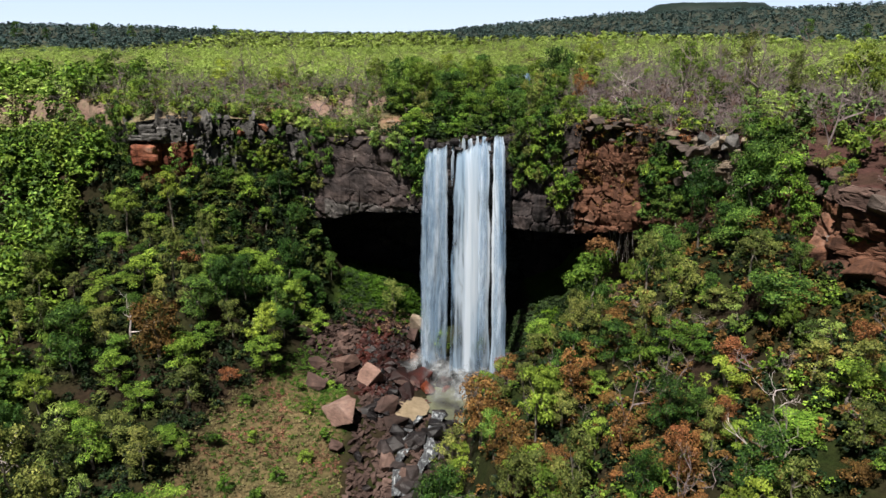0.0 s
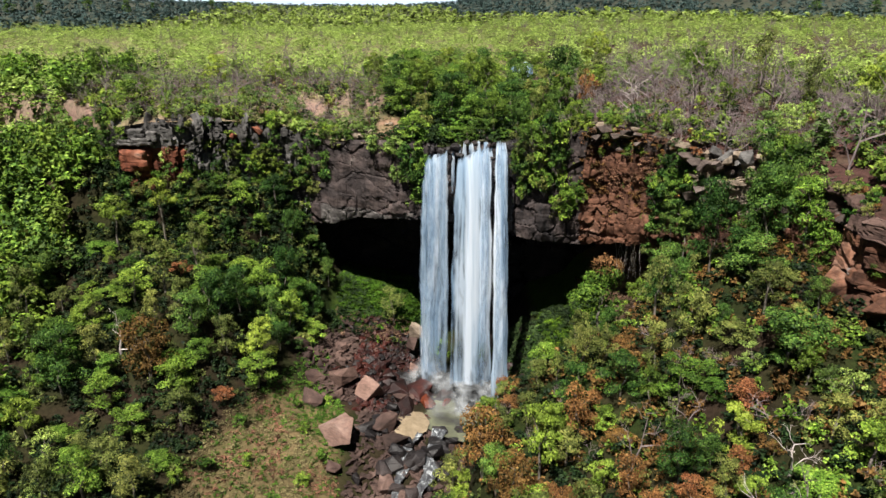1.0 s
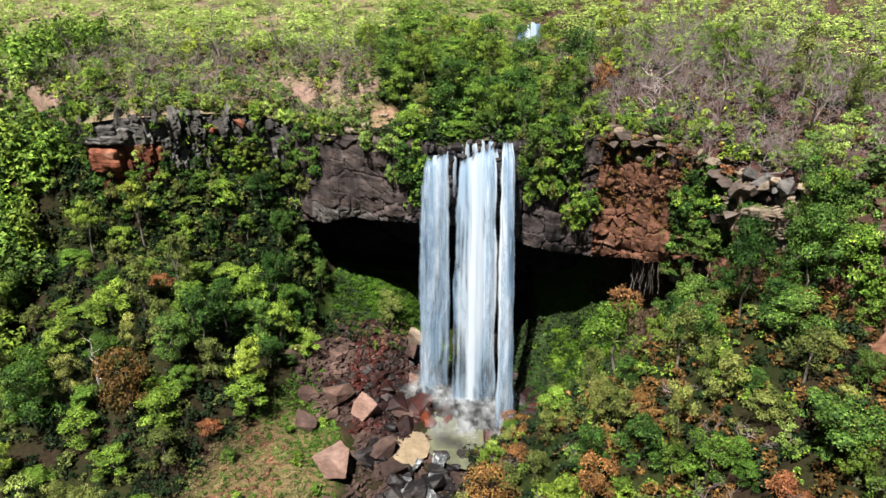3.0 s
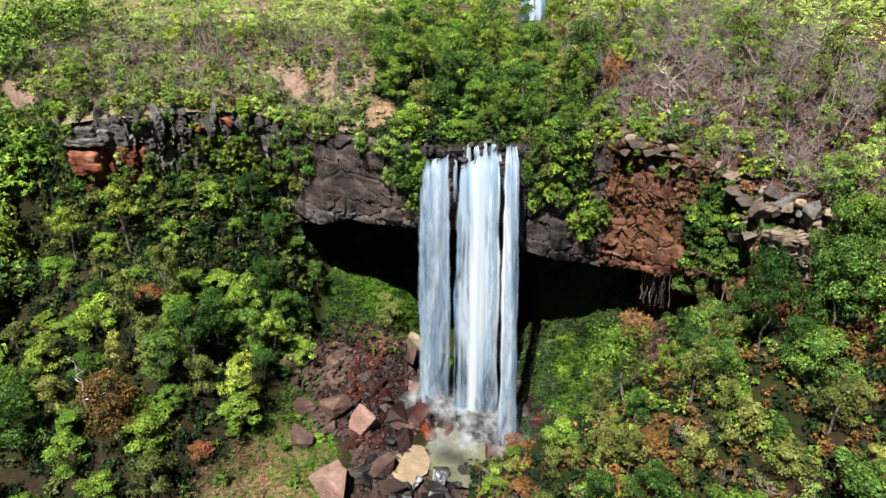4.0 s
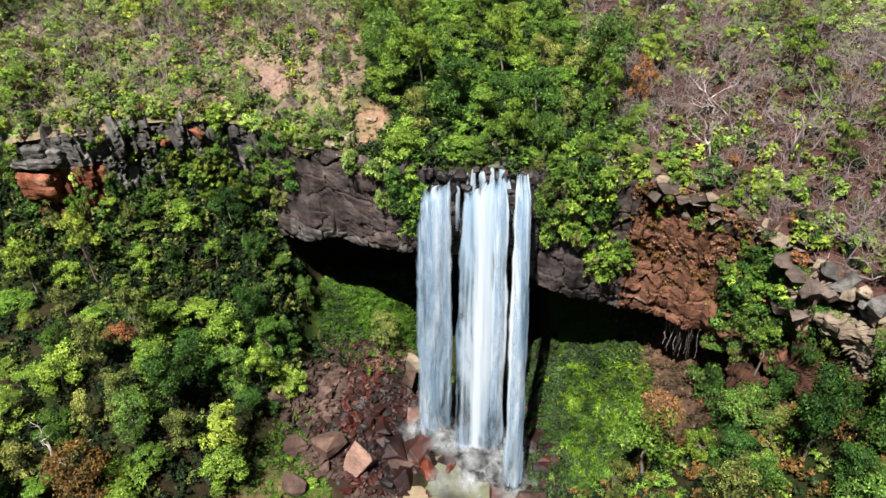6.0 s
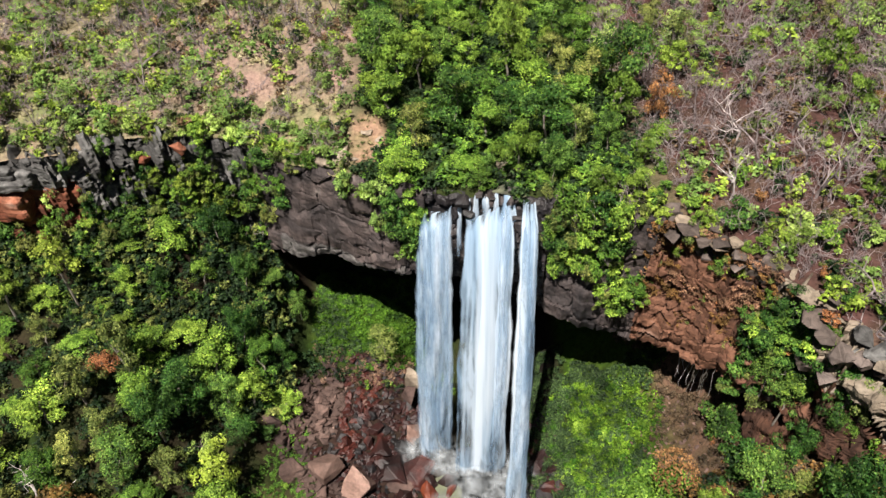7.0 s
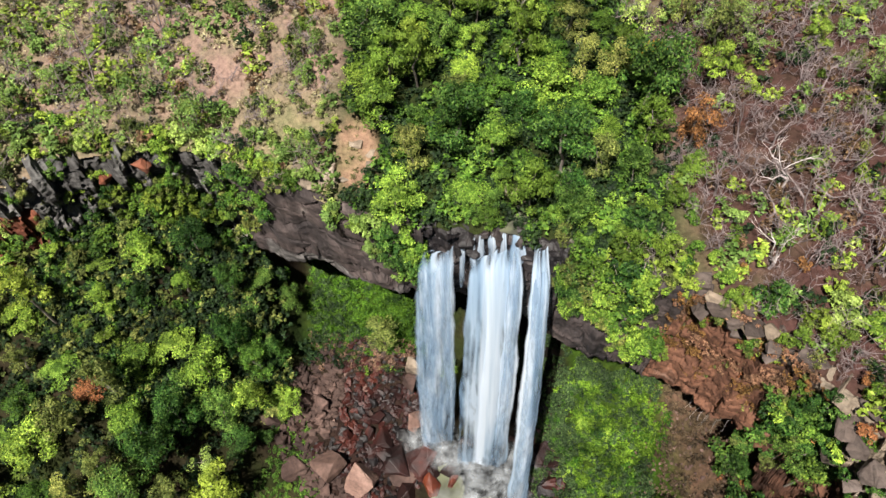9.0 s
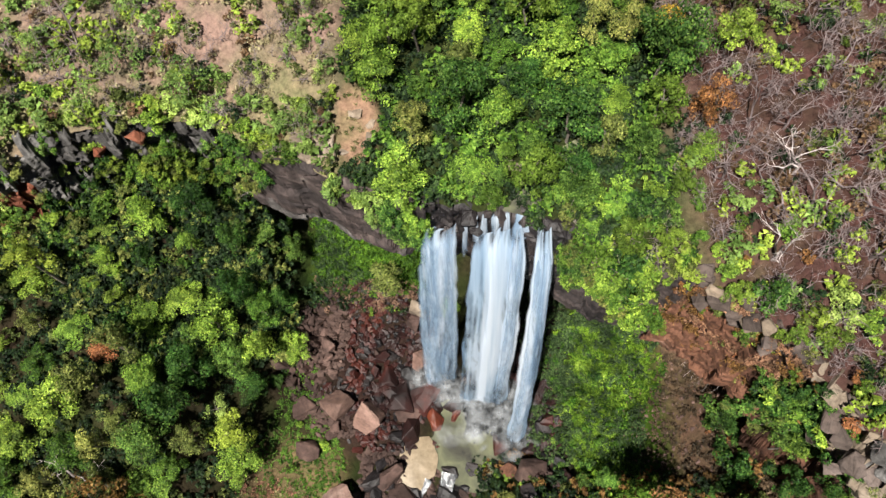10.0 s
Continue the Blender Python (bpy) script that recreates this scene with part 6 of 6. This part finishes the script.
# ---- rocks ----
def block_mesh(seed, size, material, wear=0.10):
    """An angular sandstone block with worn edges."""
    rng = rng_of(seed)
    bm = bmesh.new()
    for _ in range(13):
        p = rng.normal(size=3)
        p /= (np.abs(p) ** 5.0).sum() ** 0.2
        bm.verts.new(Vector(p * rng.uniform(0.80, 1.10) * np.array(size) * 0.56))
    bmesh.ops.convex_hull(bm, input=bm.verts)
    loose = [v for v in bm.verts if not v.link_faces]
    bmesh.ops.delete(bm, geom=loose, context="VERTS")
    bmesh.ops.dissolve_limit(bm, angle_limit=radians(17), verts=bm.verts, edges=bm.edges)
    if wear:
        bmesh.ops.bevel(bm, geom=list(bm.edges), offset=wear * min(size) * 0.28, segments=1, affect="EDGES", clamp_overlap=True)
    bmesh.ops.triangulate(bm, faces=bm.faces)
    if wear:
        bmesh.ops.subdivide_edges(bm, edges=[e for e in bm.edges if e.calc_length() > 0.22], cuts=1)
        bmesh.ops.triangulate(bm, faces=bm.faces)
        for v in bm.verts:
            v.co += v.co.normalized() * 0.035 * fbm(v.co + Vector((seed, 0, 0)), 3.2, 3)
    me = bpy.data.meshes.new("boulder")
    bm.to_mesh(me)
    bm.free()
    me.materials.append(material)
    return me


def squared_block(seed, material):
    """A squared block still in its bed: split faces, broken edges."""
    bm = bmesh.new()
    bmesh.ops.create_cube(bm, size=1.0)
    bmesh.ops.subdivide_edges(bm, edges=list(bm.edges), cuts=9, use_grid_fill=True)
    for v in bm.verts:
        p = v.co.copy()
        corner = sorted((abs(p.x), abs(p.y), abs(p.z)))[1]
        cell = Vector((math.floor(p.x * 3 + seed), math.floor(p.y * 3), math.floor(p.z * 4 + 0.4 * fbm(p + Vector((seed, 3, 0)), 2.0, 2))))
        v.co = p * (1 - 0.10 * max(0.0, corner - 0.36) / 0.14 + 0.10 * fbm(cell, 0.77, 1) + 0.07 * fbm(p + Vector((seed, 0, 0)), 2.6, 3))
        v.co.z *= 0.7
    bmesh.ops.triangulate(bm, faces=bm.faces)
    me = bpy.data.meshes.new("boulder")
    bm.to_mesh(me)
    bm.free()
    me.materials.append(material)
    return me


ROCKS = {}
for key, mat in (("cream", ROCK_SAND), ("lichen", ROCK_LICHEN), ("orange", ROCK_ORANGE), ("ember", ROCK_EMBER), ("brown", ROCK_BROWN), ("pink", ROCK_PINK), ("wet", ROCK_WET), ("black", ROCK_BLACK), ("grey", ROCK_PALE), ("red", ROCK_RED), ("dark", ROCK_GREY)):
    ROCKS[key] = [block_mesh(600 + 11 * k + len(key), (1.0, 0.85, 0.7), mat) for k in range(5)]
for key, mat in (("lichen_square", ROCK_LICHEN), ("orange_square", ROCK_ORANGE)):
    ROCKS[key] = [squared_block(660 + 7 * k, mat) for k in range(5)]
ROCK_WORDS = {"lichen_square": "flat grey lichen-covered sandstone cap", "orange_square": "squared orange-red sandstone block stained by grey streaks", "orange": "orange-red sandstone block", "cream": "pale cream sandstone block", "lichen": "grey lichen-covered sandstone block", "ember": "wet orange-red boulder shining with spray", "brown": "angular brown sandstone boulder", "pink": "large pale pinkish-brown sandstone boulder", "wet": "wet dark red boulder shining with spray",
              "black": "wet blackish boulder", "grey": "pale grey weathered sandstone block", "red": "rust-red sandstone block", "dark": "dark grey lichen-stained sandstone block"}
rk = rng_of(77)


def boulder(key, x, y, size, z=None, sink=0.25, flat=1.0, where="below the falls", tilt=0.4, turn=3.14):
    if z is None:
        z, _ = height_at(x, y)
    loose = where == "below the falls"
    ob = new("boulder" if loose else "rock_block", ROCKS[key][int(rk.integers(5))])
    ob.matrix_basis = Matrix.LocRotScale((x, y, z + size * flat * 0.35 * (1 - 2 * sink)), Euler((rk.uniform(-tilt, tilt), rk.uniform(-tilt, tilt), rk.uniform(-turn, turn))),
                                         (size * rk.uniform(0.9, 1.15), size * rk.uniform(0.85, 1.1), size * flat))
    return tagged(ob, ROCK_WORDS[key] + " " + where, "boulder" if loose else "rock", ("boulders " if loose else "rocks ") + where)


for row in [("pink", -14.2, 89.6, 5.6), ("pink", -16.2, 103.2, 4.2, None, 0.25, 1.1), ("pink", -11.2, 100.6, 4.4, None, 0.25, 1.1), ("wet", -4.0, 103.8, 4.8, None, 0.3, 0.6), ("ember", -2.4, 101.0, 3.2, None, 0.25, 0.7),
            ("wet", -5.6, 99.6, 3.6), ("ember", -6.4, 101.4, 2.6, None, 0.25, 0.7), ("ember", 0.4, 101.6, 2.2, None, 0.25, 0.7), ("wet", -8.8, 107.0, 3.2, None, 0.3, 0.8), ("black", -2.6, 106.4, 3.4), ("black", 1.9, 105.4, 4.0), ("black", 5.4, 104.6, 3.0), ("pink", -4.7, 109.4, 3.2), ("wet", -7.2, 104.6, 4.4, None, 0.3, 0.6)]:
    boulder(*row)
for row in [("wet", 6.2, 97.6, 2.8), ("brown", 10.6, 93.4, 4.0), ("brown", -8.4, 93.8, 4.6), ("brown", -20.0, 102.0, 3.8), ("brown", -6.6, 91, 3.4), ("wet", 0.2, 103.4, 3.0),
            ("brown", -6.0, 102.2, 4.0, None, 0.1, 0.35), ("brown", -22.6, 108.0, 2.6), ("brown", -19.8, 97.0, 3.0), ("red", 7.5, 94.0, 2.5), ("wet", 12.2, 104.5, 3.0), ("wet", 13.4, 100.5, 2.6)]:
    boulder(*row)
for x0, y0, z0, s0 in LIP_ROCKS:
    boulder("black", x0, y0, s0, z0, 0.5, 0.9, "at the lip of the falls")
# rubble under the overhang, stream bed, wet rocks beside the strand
for _ in range(100):
    x, y = rk.normal(-12.5, 5.2), rk.normal(108, 5.0)
    if -23 < x < -2 and 98 < y < 118.5:
        boulder("brown" if x < -15 or rk.uniform() < 0.2 else ("wet", "black")[int(rk.integers(2))], x, y, float(np.clip(rk.lognormal(0.05, 0.42), 0.5, 2.6)))
for _ in range(46):
    y = rk.uniform(76, 97)
    x = np.interp(y, [75, 85, 97], [-6.5, -4.5, -3]) + rk.normal(0, 4.2)
    if math.hypot((x + 5.6) / 3.2, (y - 95.8) / 4.2) < 1:
        continue
    boulder("black" if rk.uniform() < 0.7 else "brown", x, y, float(np.clip(rk.lognormal(0.55, 0.4), 0.8, 3.6)))
for _ in range(64):
    boulder("wet" if rk.uniform() < 0.55 else "black", rk.uniform(9.6, 14.8), rk.uniform(91, 112), float(np.clip(rk.lognormal(0.25, 0.4), 0.6, 2.6)))
for _ in range(26):
    y = rk.uniform(80, 95)
    boulder("black", np.interp(y, [75, 85, 97], [-6.0, -4.0, -2.5]) + rk.normal(0, 3.4), y, rk.uniform(2.0, 3.8), None, 0.2, 0.8)
# pale blocks along the rim and on the broken east cliff
for _ in range(11):
    x, y, z = on_face(*((lambda t: (30.5 + 5 * t, 100.5 - 11 * t))(rk.uniform())), rk.uniform(-0.5, 7), rk.uniform(-0.3, 1.5))
    boulder("grey", x, y, rk.uniform(1.2, 2.8), z, 0.5, 0.8, "on the cliff")
for _ in range(10):
    x, y, z = on_face(*((lambda t: (36 + 6 * t, 88 - 28 * t))(rk.uniform())), rk.uniform(-0.5, 9), rk.uniform(-0.6, 0.6))
    boulder("grey" if rk.uniform() < 0.5 else "red", x, y, rk.uniform(2, 4.4), z, 0.5, 0.8, "on the cliff")
for _ in range(16):
    boulder("cream", rk.uniform(-14.8, -11.2), rk.uniform(122.3, 124.8), rk.uniform(1.3, 2.6), None, 0.22, 0.7, "on the tableland")
for _ in range(6):
    boulder("cream", rk.uniform(-10.5, -7.5), rk.uniform(122.6, 127.0), rk.uniform(0.7, 1.6), None, 0.45, 0.5, "on the tableland")
for row in [(6.8, 120.0, 1.9), (7.9, 119.6, 1.3), (6.1, 120.6, 1.0)]:
    boulder("cream", *row, None, 0.3, 0.8, "on the tableland")
# pale broken blocks along the east rim, and the pale ledge over the red wall
for k in range(26):
    t = (k + rk.uniform()) / 26
    x, y, z = on_face(34.0 + 3.8 * t, 94.0 - 8.4 * t, rk.uniform(-0.2, 4.6), rk.uniform(-0.4, 1.3))
    boulder("cream" if rk.uniform() < 0.5 else "lichen", x, y, rk.uniform(0.9, 2.1), z, 0.5, rk.uniform(0.8, 1.3), "on the east cliff", 0.4)
for k in range(12):
    t = (k + rk.uniform()) / 12
    x, y, z = on_face(22.4 + 6.6 * t, 108.4 - 5.2 * t, rk.uniform(-0.3, 1.6), rk.uniform(-0.8, 0.9))
    boulder("grey" if rk.uniform() < 0.7 else "cream", x, y, rk.uniform(1.2, 2.4), z, 0.5, rk.uniform(0.5, 0.8), "on the east cliff", 0.15)
# lichen-grey towers along the west rim
for k in range(30):
    t = (k + rk.uniform()) / 30
    x, y, z = on_face(-50.2 + 20 * t, 119.4 + 4.2 * t, rk.uniform(0.6, 4.2), rk.uniform(-0.9, -0.1))
    boulder("lichen", x, y, rk.uniform(0.6, 1.2), z, 0.5, rk.uniform(2.5, 4.5), "on the west cliff", 0.06, 0.4)
for x, y, z, s0, fl in [(-51.4, 119.5, 38.3, 3.0, 0.45), (-49.2, 119.3, 38.5, 3.2, 0.55), (-47.4, 119.5, 39.2, 2.0, 1.3), (-50.0, 119.9, 39.7, 2.6, 0.9)]:
    boulder("lichen_square", x, y, s0, z, 0.5, fl, "on the west cliff", 0.05, 0.3)
# the orange nose under the grey cap, and smaller stained blocks
for x, y, z, s0, fl in [(-50.5, 119.7, 35.5, 4.2, 1.2), (-48.9, 120.0, 33.2, 2.4, 0.9), (-45.4, 120.4, 36.0, 2.6, 1.6), (-43.6, 120.8, 35.8, 2.0, 1.6)]:
    boulder("orange_square", x, y, s0, z, 0.5, fl, "on the west cliff", 0.05, 0.15)
for x, y, z, s0 in [(-31.6, 124.6, 39.4, 1.8), (-35.4, 123.6, 38.6, 1.4)]:
    boulder("orange", x, y, s0, z, 0.5, 1.0, "on the west cliff")
# pale blocks at the foot of the east cleft, pale slab beside the falls
for row in [("cream", 31.0, 100.4, 2.6, 25.6), ("cream", 31.6, 98.8, 2.0, 26.6), ("cream", 30.4, 101.4, 1.6, 24.2), ("grey", 32.4, 97.0, 2.4, 27.5)]:
    boulder(*row, 0.4, 1.1, "at the foot of the cliff")
boulder("cream", -4.9, 115.9, 3.2, 5.2, 0.3, 1.3)
boulder("brown", -5.4, 114.4, 3.0, 3.6, 0.3, 1.1)
for row in [("red", 40, 66.5, 4.6, 32, 0.5), ("red", 38.5, 63.5, 4.4, 29, 0.5), ("pink", 37.5, 62, 4.4, 26.5, 0.5), ("red", 40.5, 63, 4.2, 33, 0.5), ("red", 39.5, 69.5, 4.4, 33.5, 0.5), ("red", 39.2, 66, 3.6, 29.5, 0.5), ("red", 40.6, 70, 3.8, 36, 0.5)]:
    boulder(*row, where="on the cliff")

# small rubble too many to count
x, y, z, top, gap, rng = sample(5200, -26, 15, 76, 120, 9)
bed = ((np.hypot((x + 12) / 11, (y - 109) / 11) < 1) | ((np.abs(x + 5) < 8) & (y < 98) & (y > 76)) | ((x > 9.5) & (x < 14) & (y > 93) & (y < 110))) & ~top
SLABS = []
for k in range(5):
    tm = block_mesh(901 + k, (1.0, 0.75, 0.38), ROCK_BROWN, 0)
    turn = Euler((rk.uniform(-0.5, 0.5), rk.uniform(-0.5, 0.5), 0)).to_matrix()
    SLABS.append((np.array([(turn @ v.co)[:] for v in tm.vertices]), np.array([p.vertices[:] for p in tm.polygons])))
P4 = np.stack([x, y, z + 0.1, rng.uniform(0.5, 1.5, len(x))], -1)
wet = (x > -16.5 + 8 * vfbm(x, y, 0.3, 99, 2)) & (y > 97)
bx, by, bz, _, bgap, brng = sample(420, 20, 33, 92, 108, 10, True)
ok = (bx > 21 + 0.3 * (by - 100)) & (bgap < 2)
stuff("slope_stones", "brown stones lying on the bare slope", "stones", SLABS, ROCK_BROWN, np.stack([bx, by, bz, brng.uniform(0.2, 0.6, len(bx))], -1)[ok])
stuff("rubble", "brown angular sandstone rubble between the boulders", "rubble", SLABS, ROCK_BROWN, P4[bed & ~wet])
stuff("wet_rubble", "dark red rubble shining wet beside the falls", "rubble", SLABS, ROCK_WET, P4[bed & wet & (P4[:, 3] > 0.95)])
stuff("black_rubble", "wet blackish rubble beside the falls", "rubble", SLABS, ROCK_BLACK, P4[bed & wet & (P4[:, 3] <= 0.95)])
